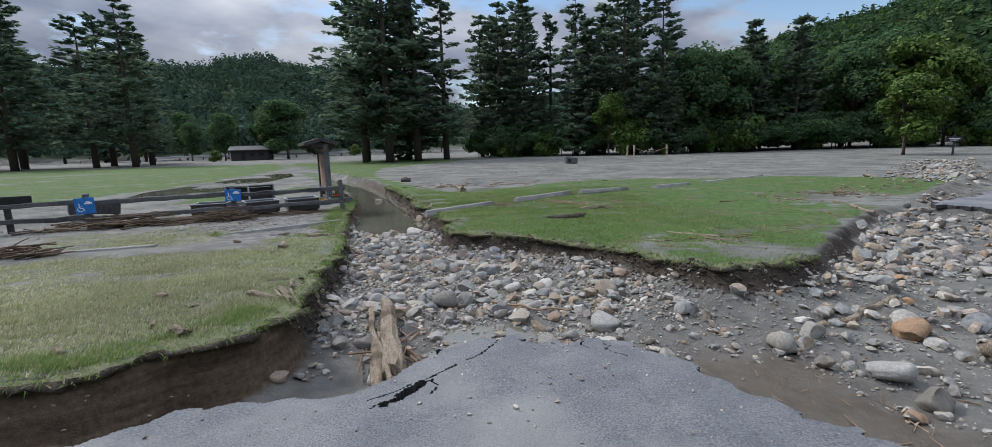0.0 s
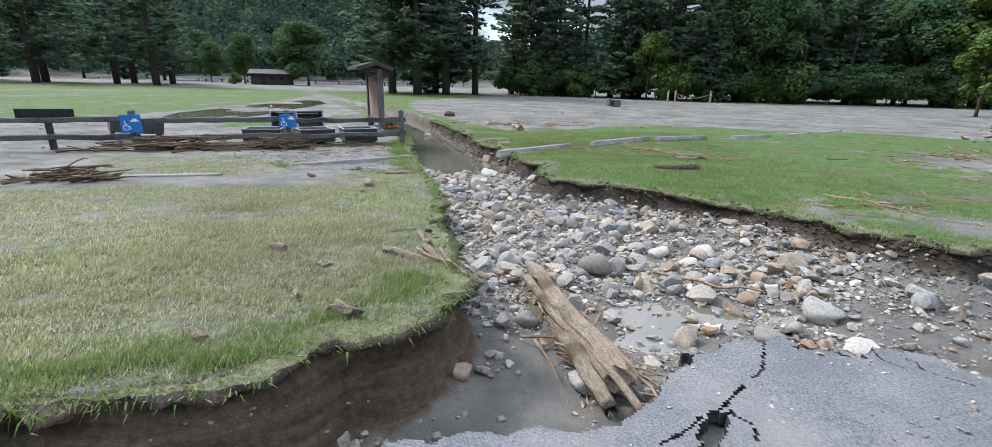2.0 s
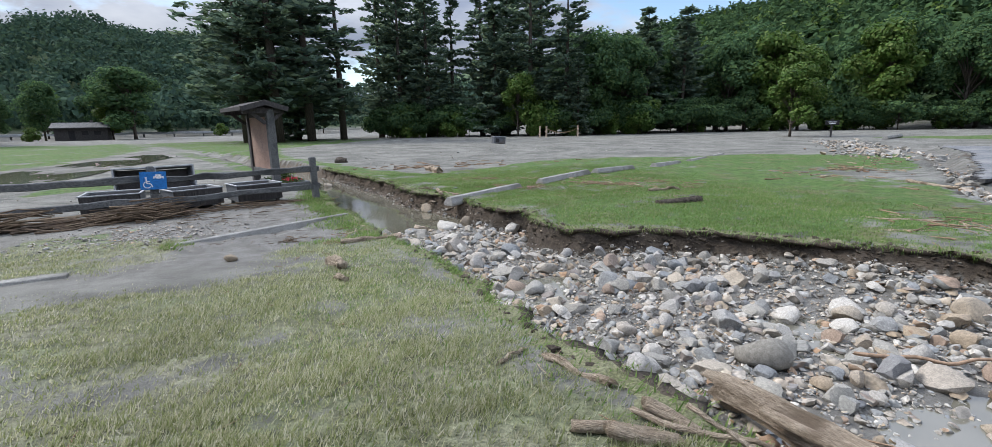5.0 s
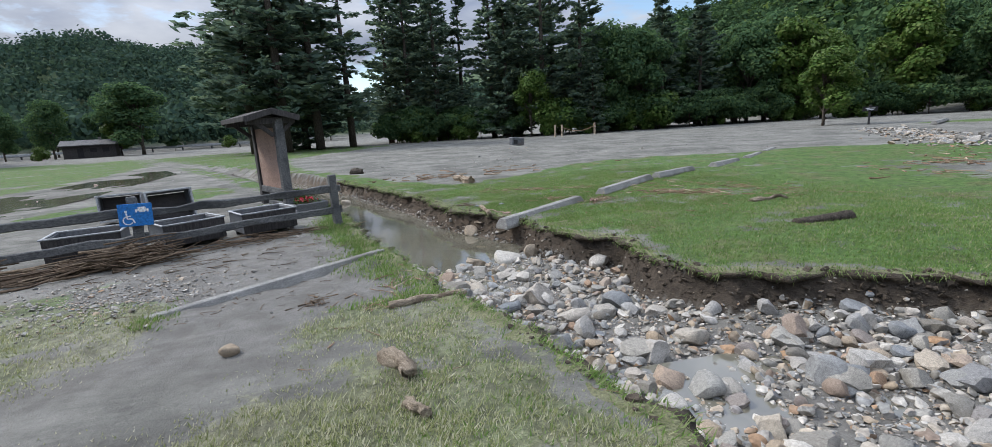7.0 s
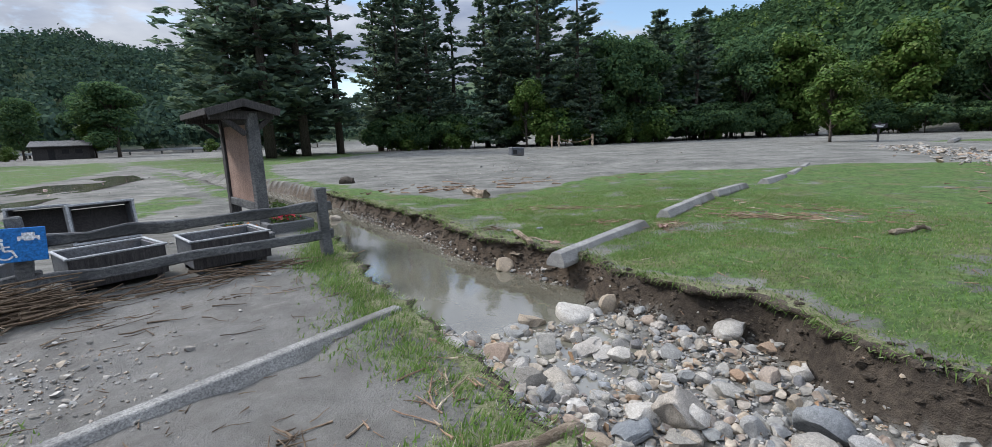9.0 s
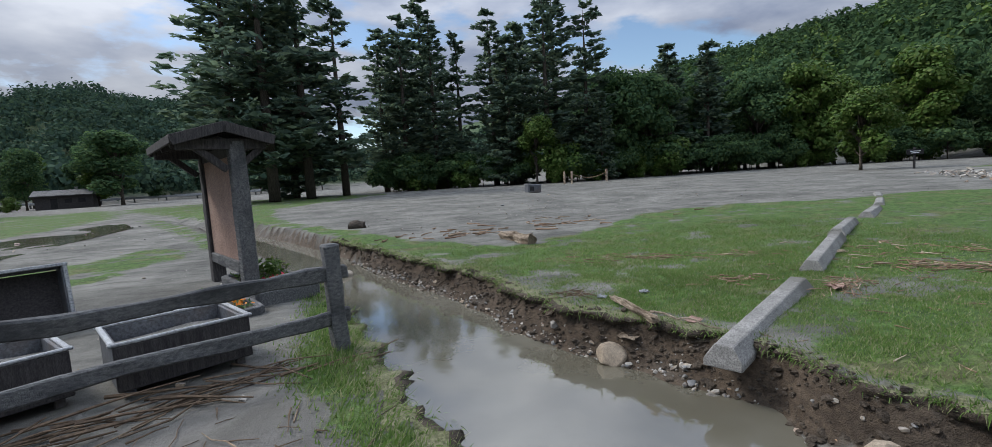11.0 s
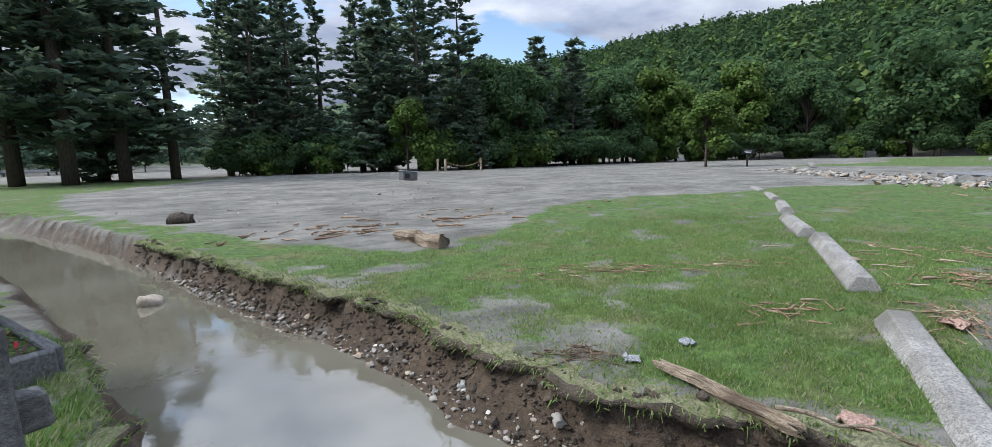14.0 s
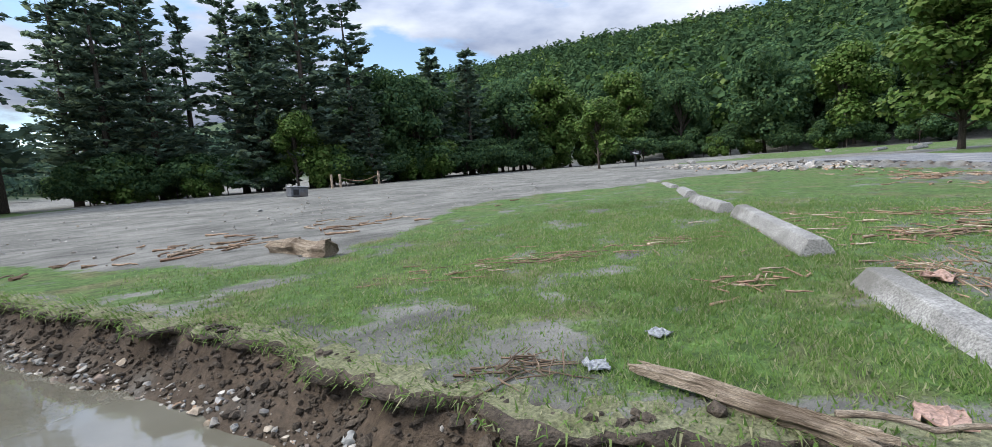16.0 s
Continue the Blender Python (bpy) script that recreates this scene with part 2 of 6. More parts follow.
turf = ramp_node(n, l, nm, [(0.25, (0.062, 0.12, 0.026)), (0.55, (0.085, 0.15, 0.036)), (0.8, (0.125, 0.165, 0.06))])
turf = mix_node(n, l, ramp_node(n, l, noise_node(n, l, 1.3, 6, v, 0.6), [(0.5, 0.0), (0.68, 0.75)]), turf, (0.17, 0.135, 0.075))
turf = mix_node(n, l, mask("dust"), turf, ramp_node(n, l, nm, [(0.25, (0.14, 0.145, 0.085)), (0.55, (0.20, 0.198, 0.13)), (0.8, (0.27, 0.262, 0.205))]))
turf = mix_node(n, l, 1.0, turf, ramp_node(n, l, noise_node(n, l, 9, 4, v, 0.6), [(0.32, 0.6), (0.68, 1.3)]), "MULTIPLY")
turf = mix_node(n, l, 1.0, turf, ramp_node(n, l, nf, [(0.3, 0.55), (0.7, 1.25)]), "MULTIPLY")
turf = mix_node(n, l, 1.0, turf, ramp_node(n, l, nx, [(0.3, 0.6), (0.7, 1.2)]), "MULTIPLY")
soil = ramp_node(n, l, nm, [(0.3, (0.030, 0.024, 0.018)), (0.7, (0.088, 0.070, 0.053))])
strata = noise_node(n, l, 2.2, 6, v, 0.6, (0.5, 0.5, 7.0))
loam = ramp_node(n, l, strata, [(0.3, (0.06, 0.041, 0.026)), (0.55, (0.115, 0.083, 0.055)), (0.75, (0.17, 0.128, 0.088))])
soil = mix_node(n, l, mask("clay"), soil, loam)
soil = mix_node(n, l, 1.0, soil, ramp_node(n, l, nf, [(0.3, 0.55), (0.7, 1.3)]), "MULTIPLY")
mud = ramp_node(n, l, nm, [(0.3, (0.108, 0.102, 0.09)), (0.7, (0.17, 0.163, 0.147))])
mud = mix_node(n, l, mask("clay"), mud, ramp_node(n, l, nm, [(0.3, (0.082, 0.068, 0.051)), (0.7, (0.122, 0.103, 0.08))]))
mud = mix_node(n, l, 1.0, mud, ramp_node(n, l, nx, [(0.3, 0.82), (0.7, 1.15)]), "MULTIPLY")
wood = ramp_node(n, l, nm, [(0.3, (0.03, 0.055, 0.018)), (0.7, (0.05, 0.08, 0.03))])
g_amt = math_node(n, l, "ADD", mask("turf"), math_node(n, l, "MULTIPLY", math_node(n, l, "SUBTRACT", math_node(n, l, "ADD", math_node(n, l, "MULTIPLY", nf, 0.4), nm), 0.72), 1.6))
g_amt = ramp_node(n, l, g_amt, [(0.42, 0.0), (0.62, 1.0)])
g_amt = math_node(n, l, "MULTIPLY", g_amt, ramp_node(n, l, mask("turf"), [(0.02, 0.0), (0.12, 1.0)]))
col = mix_node(n, l, mask("mud"), silt, mud)
col = mix_node(n, l, g_amt, col, turf)
col = mix_node(n, l, mask("soil"), col, soil)
col = mix_node(n, l, mask("woods"), col, wood)
l.new(col, b.inputs["Base Color"])
wet = math_node(n, l, "MULTIPLY", mask("mud"), ramp_node(n, l, nm, [(0.4, 0.25), (0.6, 1.0)]))
l.new(ramp_node(n, l, wet, [(0.0, 0.92), (1.0, 0.32)]), b.inputs["Roughness"])
bump_node(n, l, b, math_node(n, l, "ADD", math_node(n, l, "MULTIPLY", nf, 0.7), math_node(n, l, "MULTIPLY", nx, 0.5)), 0.95, 0.03)

# ---------------------------------------------------------------- mesh helpers


def mesh_np(name, verts, faces, mat, smooth=False):
    """A mesh from arrays of places and of equal-sided faces."""
    me = bpy.data.meshes.new(name)
    verts, faces = np.asarray(verts, np.float32), np.asarray(faces, np.int32)
    k = faces.shape[1]
    me.vertices.add(len(verts))
    me.vertices.foreach_set("co", verts.ravel())
    me.loops.add(faces.size)
    me.loops.foreach_set("vertex_index", faces.ravel())
    me.polygons.add(len(faces))
    me.polygons.foreach_set("loop_start", np.arange(0, faces.size, k, dtype=np.int32))
    me.polygons.foreach_set("use_smooth", np.full(len(faces), smooth))
    me.update(calc_edges=True)
    me.validate()
    me.materials.append(mat)
    return me


def thing(name, label, category, m=None, group="", kind=""):
    ob = new(name)
    if m is not None:
        ob.matrix_world = m
    return tagged(ob, label, category, group, kind)


def part(name, bm, mat, parent, label="", smooth=False):
    me = bpy.data.meshes.new(name)
    bm.to_mesh(me)
    bm.free()
    me.materials.append(mat)
    if smooth:
        me.polygons.foreach_set("use_smooth", np.full(len(me.polygons), True))
    ob = new(name, me)
    ob.parent = parent
    if label:
        ob["label"] = label
    return ob


def part_me(name, me, parent, label=""):
    ob = new(name, me)
    ob.parent = parent
    if label:
        ob["label"] = label
    return ob


def box(size, at=(0, 0, 0), rot=(0, 0, 0), bevel=0.006, wob=0.0, cuts=0, bm=None, seed=0):
    bm2 = bmesh.new()
    bmesh.ops.create_cube(bm2, size=1)
    bmesh.ops.scale(bm2, vec=size, verts=bm2.verts)
    if cuts:
        k = max(range(3), key=lambda i: size[i])
        bmesh.ops.subdivide_edges(bm2, edges=[e for e in bm2.edges if abs(abs((e.verts[0].co - e.verts[1].co)[k]) - size[k]) < 1e-5], cuts=cuts)
    if bevel:
        bmesh.ops.bevel(bm2, geom=bm2.edges[:], offset=bevel, segments=1, affect="EDGES")
    if wob:
        for q in bm2.verts:
            q.co += noise.noise_vector(q.co * 4 + Vector((seed * 3.1, seed, 0))) * wob
    bmesh.ops.transform(bm2, matrix=pose(*at, *rot), verts=bm2.verts)
    if bm is None:
        return bm2
    tmp = bpy.data.meshes.new("tmp")
    bm2.to_mesh(tmp)
    bm2.free()
    bm.from_mesh(tmp)
    bpy.data.meshes.remove(tmp)
    return bm


def tube(pts, radii, sides=8, rough=0.0, seed=0, bm=None, jag=0.0):
    """A tapering round limb along points, with capped ends."""
    bm = bm or bmesh.new()
    pts = [Vector(p) for p in pts]
    rings = []
    for i, p in enumerate(pts):
        d = (pts[min(i + 1, len(pts) - 1)] - pts[max(i - 1, 0)]).normalized()
        u = d.cross(Vector((0.13, 0.21, 1)) if abs(d.z) < 0.9 else Vector((1, 0.1, 0))).normalized()
        w = d.cross(u)
        ring = []
        for k in range(sides):
            a = 2 * math.pi * k / sides
            q = p + (u * math.cos(a) + w * math.sin(a)) * radii[i]
            q += noise.noise_vector(q * (2.0 / max(radii[i], 0.02) * 0.3) + Vector((seed, 0, 0))) * rough * 0.4 * radii[i] + (q - p) * 0.9 * rough * noise.noise(Vector((math.cos(a) * 3.2 + seed, math.sin(a) * 3.2, i * 0.12)))
            if jag and i in (0, len(pts) - 1):
                q += d * random.uniform(-jag, jag)
            ring.append(bm.verts.new(q))
        rings.append(ring)
    for r1, r2 in zip(rings, rings[1:]):
        for k in range(sides):
            bm.faces.new((r1[k], r1[(k + 1) % sides], r2[(k + 1) % sides], r2[k]))
    bm.faces.new(rings[0][::-1])
    bm.faces.new(rings[-1])
    return bm


def bent(a, c, r1, r2, n=6, wob=0.05, seed=0):
    a, c = Vector(a), Vector(c)
    pts = [a.lerp(c, i / (n - 1)) + noise.noise_vector(Vector((i * 3.4 / n + seed * 5.3, seed, 1))) * wob * (a - c).length * (0.3 + math.sin(math.pi * i / (n - 1))) for i in range(n)]
    return pts, [r1 + (r2 - r1) * i / (n - 1) for i in range(n)]


# ---------------------------------------------------------------- plan of the ground
BANK_A = [(-3.2, 1.05), (-2.95, 1.3), (-2.7, 1.4), (-2.43, 1.5), (-2.2, 1.57), (-2.0, 1.78), (-1.88, 2.02), (-1.66, 2.12), (-1.42, 2.38),
          (-1.42, 2.75), (-1.52, 3.2), (-1.74, 3.9), (-2.0, 4.75), (-2.1, 5.7), (-2.3, 6.4), (-2.65, 7.4), (-3.0, 8.1)]
BANK_P = [(-3.2, 9.0), (-3.47, 9.8), (-3.95, 11.0), (-4.15, 12.0), (-4.3, 12.7), (-4.5, 13.5), (-5.0, 15.1), (-5.8, 17), (-7.5, 20.7), (-11, 28), (-15.9, 36.6)]
BANK_Q = [(-15.2, 37.5), (-10.5, 30), (-9, 27.7), (-6.8, 23.6), (-5.3, 20.5), (-4.3, 18.1), (-3.6, 16.4), (-3.1, 15.3), (-2.75, 14.6), (-2.55, 13.8),
          (-2.4, 13.2), (-2.2, 12.6), (-1.88, 12.1), (-1.55, 11.6)]
BANK_B = [(-1.32, 11.0), (-1.3, 10.4), (-1.15, 10.0), (-1.0, 9.6), (-0.7, 9.3), (-0.54, 9.0), (-0.75, 8.5), (-0.7, 7.95), (-0.45, 7.4), (-0.1, 7.3), (0.9, 6.75),
          (1.6, 6.0), (2.1, 5.4), (2.5, 4.8), (2.96, 4.3), (3.6, 4.4), (4.3, 4.9), (5.0, 5.8), (7.3, 8.6), (10, 11), (14.8, 15.3), (17.2, 17.4)]
BANK_R = [(22, 23), (24, 21), (19, 16.5), (14.5, 13.2), (10.3, 10.2), (10.9, 8.8), (14, 7), (17, 4), (17, -7), (5, -7)]
ROAD_EDGE = [(3.6, -1), (2.62, 1.15), (2.2, 1.62), (1.94, 2.02), (1.8, 2.3), (1.56, 2.66), (1.3, 2.76), (1.04, 2.5), (0.75, 2.48), (0.6, 2.6), (0.38, 2.58),
             (0.05, 2.42), (-0.2, 2.1), (-0.45, 1.8), (-0.9, 1.70), (-1.4, 1.5), (-1.6, 1.2), (-2.1, 1.0), (-2.6, 0.92), (-3.0, 0.95)]
CHANNEL = BANK_A + BANK_P + BANK_Q + BANK_B + BANK_R + ROAD_EDGE
TURF_ZONES = [
    BANK_A + [(-3.3, 8.1), (-3.7, 7.8), (-4.1, 7.0), (-4.5, 6.3), (-5.8, 6.1), (-7.0, 5.4), (-7.5, 4.3), (-14, 2), (-14, -6), (-3.2, -6)],
    [(-2.95, 8.0), (-3.4, 9.8), (-3.9, 11), (-4.1, 12.0), (-4.4, 13.6), (-4.9, 15), (-5.3, 14.8), (-4.9, 13.6), (-4.75, 12.4), (-4.45, 11.2), (-3.95, 9.9), (-3.65, 8.6)],
    [(-5.3, 6.9), (-5.2, 8), (-5.45, 8.9), (-6.6, 9.5), (-9, 8.3), (-8, 6.4)],
    [(-18, 11.6), (-17, 17.8), (-18, 28.7), (-22, 46), (-33, 66), (-120, 60), (-80, 5)],
    [(-12, 16.6), (-10, 22), (-8.2, 20.5), (-8.6, 17), (-11, 14)],
    [(-4.6, 14.5), (-5.1, 15.4), (-5.9, 17.3), (-7.8, 21.5), (-12, 29.5), (-16, 37), (-17.5, 37), (-12.2, 28), (-8.2, 20.5), (-6.2, 17), (-5.2, 15.0)],
    BANK_Q[2:] + BANK_B + [(12, 20.5), (9.2, 20.2), (6.4, 21.3), (2.7, 20.6), (0.3, 18), (-1.3, 16.9), (-2.1, 17.1), (-3.5, 19.2), (-6, 24), (-9, 31),
                           (-11, 40), (-8, 50), (-4, 60), (-20, 72), (-32, 64), (-17, 40), (-13, 33)],
    [(18, 9.5), (16, 11.5), (20, 14.5), (26, 17), (40, 12), (40, 2), (22, 2)],
    [(33, 33), (44, 31), (60, 38), (72, 30), (72, 0), (42, 5), (36, 15), (34, 24)],
]
SILT_BAR = [(-1.3, 3.25), (-0.78, 3.0), (-0.64, 2.5), (-0.55, 1.85), (-1.4, 1.6), (-1.6, 2.1), (-1.45, 2.5)]
MUD_FLAT = [(1.75, 2.55), (2.2, 3.0), (3.0, 2.8), (3.25, 2.1), (3.7, 1.2), (5.4, -2), (3, -2), (2.4, 1.2)]
WET_ZONE = BANK_A[8:] + [(-3.2, 9.0), (-2.0, 10.0), (-1.0, 7.6), (1.0, 6.0), (2.6, 4.4), (3.8, 3.4), (5, 1), (4, -3)] + ROAD_EDGE[:10] + [(-0.3, 2.2), (-0.7, 2.0)]


def signed(poly, x, y):
    """Distance to a closed outline, positive inside."""
    p = np.array(poly, float)
    q = np.roll(p, -1, 0)
    best = np.full(x.shape, 1e9)
    inside = np.zeros(x.shape, bool)
    for (ax, ay), (bx, by) in zip(p, q):
        dx, dy = bx - ax, by - ay
        t = np.clip(((x - ax) * dx + (y - ay) * dy) / (dx * dx + dy * dy + 1e-12), 0, 1)
        best = np.minimum(best, (x - ax - t * dx) ** 2 + (y - ay - t * dy) ** 2)
        cross = ((ay > y) != (by > y)) & (x < dx * (y - ay) / (dy + (1e-12 if dy == 0 else 0)) + ax)
        inside ^= cross
    d = np.sqrt(best)
    return np.where(inside, d, -d)


rng = np.random.default_rng(7)
WAVES = [(rng.normal(size=2), rng.uniform(0, 6.28)) for _ in range(48)]


def rumple(x, y, scale, first=0, count=8):
    """A smooth uneven field of about unit size."""
    s = 0
    for (k, ph) in WAVES[first:first + count]:
        s = s + np.sin((k[0] * x + k[1] * y) * 2.2 / scale + ph)
    return s / math.sqrt(count / 2) / 1.6


def step(a, c, v):
    t = np.clip((v - a) / (c - a), 0, 1)
    return t * t * (3 - 2 * t)


def road_z(x, y):
    sag = 0.10 * step(0.35, -0.6, x) * step(1.2, 2.2, y) + 0.05 * step(0.9, 1.5, x) * step(2.1, 2.7, y)
    return 0.225 - 0.012 * np.maximum(0, y) - sag - 0.045 * step(1.5, 2.6, x + 0.55 * (y - 1.2)) * step(-1, 1, y)


def high_z(x, y):
    z = 0.04 + 0.36 * np.exp(-(np.maximum(0, y - 1.0) / 5.0) ** 2) + 0.15 * np.exp(-((x - 2) ** 2 + (y - 8) ** 2) / 9) + 0.09 * np.exp(-((x - 2.2) ** 2 + (y - 13.6) ** 2) / 5)
    z = z + rumple(x, y, 2.5, 0) * 0.02 + rumple(x, y, 0.5, 8) * 0.008
    z = z + rumple(x, y, 0.3, 34) * 0.02 * step(2.4, 1.2, np.hypot(x + 5.0, y - 9.2))
    return z


def hills(x, y):
    r = np.hypot(x, y)
    az = np.degrees(np.arctan2(x, y))
    left = 66 * step(200, 480, r) * step(2, -18, az) * (0.92 + 0.08 * np.sin(az * 0.21 + 1) + 0.04 * np.sin(az * 0.6)) * step(-150, -110, az)
    d = (x - 78) * 0.80 + (y - 40) * 0.30 + np.clip(20 - y, 0, 60) * 0.05
    right = np.clip(d, 0, 190) * 0.36 * step(-40, 30, x) * step(-160, -60, y)
    back = 40 * step(150, 400, -y)
    return np.maximum(np.maximum(left, right), back)


def line_distance(pts, x, y):
    best = np.full(x.shape, 1e9)
    for (ax, ay), (bx, by) in zip(pts, pts[1:]):
        dx, dy = bx - ax, by - ay
        t = np.clip(((x - ax) * dx + (y - ay) * dy) / (dx * dx + dy * dy), 0, 1)
        best = np.minimum(best, np.hypot(x - ax - t * dx, y - ay - t * dy))
    return best


def land(x, y):
    """Height of the ground, and how far inside the washed-out channel a place lies."""
    sd = signed(CHANNEL, x, y) + (rumple(x, y, 0.35, 16) * 0.05 + rumple(x, y, 0.22, 24) * 0.02) * (0.3 + 0.7 * step(2.6, 3.6, y))
    z = high_z(x, y)
    on_road = step(3.4, 3.2, y) * step(-3.25, -2.9, x - 0.0) * (y < 1.35 + np.clip((x + 1.7) * 3, 0, 2.2))
    z = z + (road_z(x, y) - 0.085 - z) * on_road
    bed = -0.21 - 0.10 * step(5.0, 9.5, y) * (x < 3) - 0.24 * step(9.8, 11.2, y) * (x < 3) + 0.30 * step(22, 37, y) * (x < 0) + rumple(x, y, 0.55, 32) * 0.028 + rumple(x, y, 0.2, 40) * 0.010
    bed = bed + 0.05 * step(3.5, 9, x) + 0.08 * step(8, 16, x)
    toe = 0.10 * step(0.7, 0.1, sd) + 0.16 * step(0.62, 0.12, sd) * step(10.5, 11.5, y) * step(30, 24, y)
    toe = toe + 0.09 * step(0.7, 0.08, line_distance(BANK_Q[5:] + BANK_B[:4], x, y)) * step(9.6, 11.0, y) * step(26, 20, y)
    fan = line_distance(BANK_B[8:17], x, y)
    toe = toe + (0.10 + 0.10 * step(0.0, 2.4, x)) * step(1.7, 0.1, fan) * step(-1.2, 0.4, x)
    smooth_bed = np.maximum(step(-0.1, 0.15, signed(SILT_BAR, x, y)), step(-0.15, 0.2, signed(MUD_FLAT, x, y)))
    bed = bed + (-0.195 - bed) * smooth_bed
    k = step(-0.02, 0.2, sd)
    z = z + (bed + toe - z) * k
    return z + hills(x, y), sd


def axis(dense, coarse, lo, hi, far):
    a = [np.arange(lo, hi, dense)]
    v, s = hi, dense
    up = []
    while v < far:
        up.append(v)
        s = min(s * coarse, 14)
        v += s
    v, s, dn = lo, dense, []
    while v > -far:
        s = min(s * coarse, 14)
        v -= s
        dn.append(v)
    return np.concatenate([np.array(dn[::-1]), a[0], np.array(up)])


gx, gy = axis(0.055, 1.045, -5.6, 4.2, 620), axis(0.055, 1.045, 0.9, 14.5, 700)
X, Y = np.meshgrid(gx, gy)
Z, SD = land(X, Y)
nx_, ny_ = len(gx), len(gy)
idx = np.arange(nx_ * ny_).reshape(ny_, nx_)
quads = np.stack([idx[:-1, :-1], idx[:-1, 1:], idx[1:, 1:], idx[1:, :-1]], -1).reshape(-1, 4)
me = mesh_np("ground", np.stack([X, Y, Z], -1).reshape(-1, 3), quads, M_GROUND, True)
ground = tagged(new("ground", me), "flood-washed ground of turf, grey silt and wet mud", "ground", kind="structure")


def turf_amount(x, y, sd):
    t = np.zeros(x.shape)
    for zone in TURF_ZONES:
        t = np.maximum(t, step(-0.25, 0.35, signed(zone, x, y) + rumple(x, y, 0.8, 4) * 0.15))
    bare = 0.42 * step(0.0, 1.0, rumple(x, y, 0.7, 12)) + 0.30 * step(0.3, 1.0, rumple(x, y, 0.28, 20))
    lush = np.where(x > -1.6, 0.72, 1.0)
    t = t * (0.95 - bare * lush)
    for bx0, by0, br, ba in ((9.8, 11.8, 2.0, 0.75), (3.9, 5.2, 0.9, 0.75), (2.5, 5.6, 0.5, 0.5), (1.0, 12.0, 0.5, 0.45), (-2.0, 13.4, 0.5, 0.4), (2.6, 12.0, 0.5, 0.4)):
        t = t * (1 - ba * np.exp(-((x - bx0) ** 2 + (y - by0) ** 2) / br ** 2))
    return t * step(0.03, -0.06, sd)


slope = np.hypot(*np.gradient(Z, gy, gx))
turf_v = turf_amount(X, Y, SD)
soil_v = step(0.35, 0.8, slope) * (hills(X, Y) < 0.01) * step(-0.12, -0.02, SD) * step(0.75, 0.3, SD)
mud_v = step(0.05, 0.5, SD) * (0.35 + 0.65 * step(-0.3, 0.3, signed(WET_ZONE, X, Y)))
dust_v = step(-1.0, -1.6, X + 0.15 * (Y - 6)) * step(10, 8, Y) * (0.75 + 0.25 * step(-0.5, 0.5, rumple(X, Y, 0.8, 33)))
mud_v = np.maximum(mud_v, 0.55 * np.exp(-(((X + 5.4) / 2.2) ** 2 + ((Y - 9.6) / 2.6) ** 2)) * (SD < 0) * (0.6 + 0.4 * step(-0.5, 0.5, rumple(X, Y, 0.9, 37))))
woods_v = step(0.2, 3, hills(X, Y))
mud_v = np.maximum(mud_v, 0.95 * step(1.6, 0.7, np.hypot((X + 5.0) / 2.2, (Y - 9.2) / 2.0) + 0.2 * rumple(X, Y, 0.6, 14)) * (SD < 0) * (1 - turf_v))
clay_v = np.maximum(step(3.3, 2.6, Y) * step(-0.9, -1.25, X) * (SD > -0.3), step(-0.5, 0.2, signed(MUD_FLAT, X, Y)))
clay_v = np.maximum(clay_v, 0.5 * step(9.5, 11, Y) * (SD > 0))
for key, val in (("turf", turf_v), ("soil", soil_v), ("mud", mud_v), ("woods", woods_v), ("dust", dust_v), ("clay", clay_v)):
    me.attributes.new(key, "FLOAT", "POINT").data.foreach_set("value", np.ascontiguousarray(val, np.float32).ravel())


def ground_z(x, y):
    return float(land(np.array([x], float), np.array([y], float))[0][0])


# the stream and the puddles
def sheet(name, poly, z, label):
    bm = bmesh.new()
    bm.faces.new([bm.verts.new((x, y, z)) for x, y in poly])
    bmesh.ops.triangulate(bm, faces=bm.faces[:])
    me = bpy.data.meshes.new(name)
    bm.to_mesh(me)
    bm.free()
    me.materials.append(M_WATER)
    return tagged(new(name, me), label, "water", kind="structure")


sheet("water", [(-3.4, 8.6), (-4.6, 11), (-4.9, 13.2), (-6.5, 17), (-8.4, 21), (-12, 28.4), (-16.5, 37), (-14.6, 37), (-8.4, 27.5), (-4.7, 20.3), (-2.5, 15.2),
                (-1.6, 12.2), (-0.8, 9.8), (-0.3, 8.6)], -0.305, "still silty stream water reflecting the sky")
sheet("puddle_water", [(-1.7, 2.0), (-2.3, 5), (-2.6, 6.8), (-0.2, 6.8), (1.5, 5.8), (3.2, 4.0), (4.0, 3.0), (1.7, 3.2), (0, 2.3), (-0.8, 1.7)], -0.216, "shallow grey puddles among stones")

# ---------------------------------------------------------------- broken road
road = tagged(new("road"), "dusty grey asphalt road, broken off and undercut at its end", "road", kind="structure")


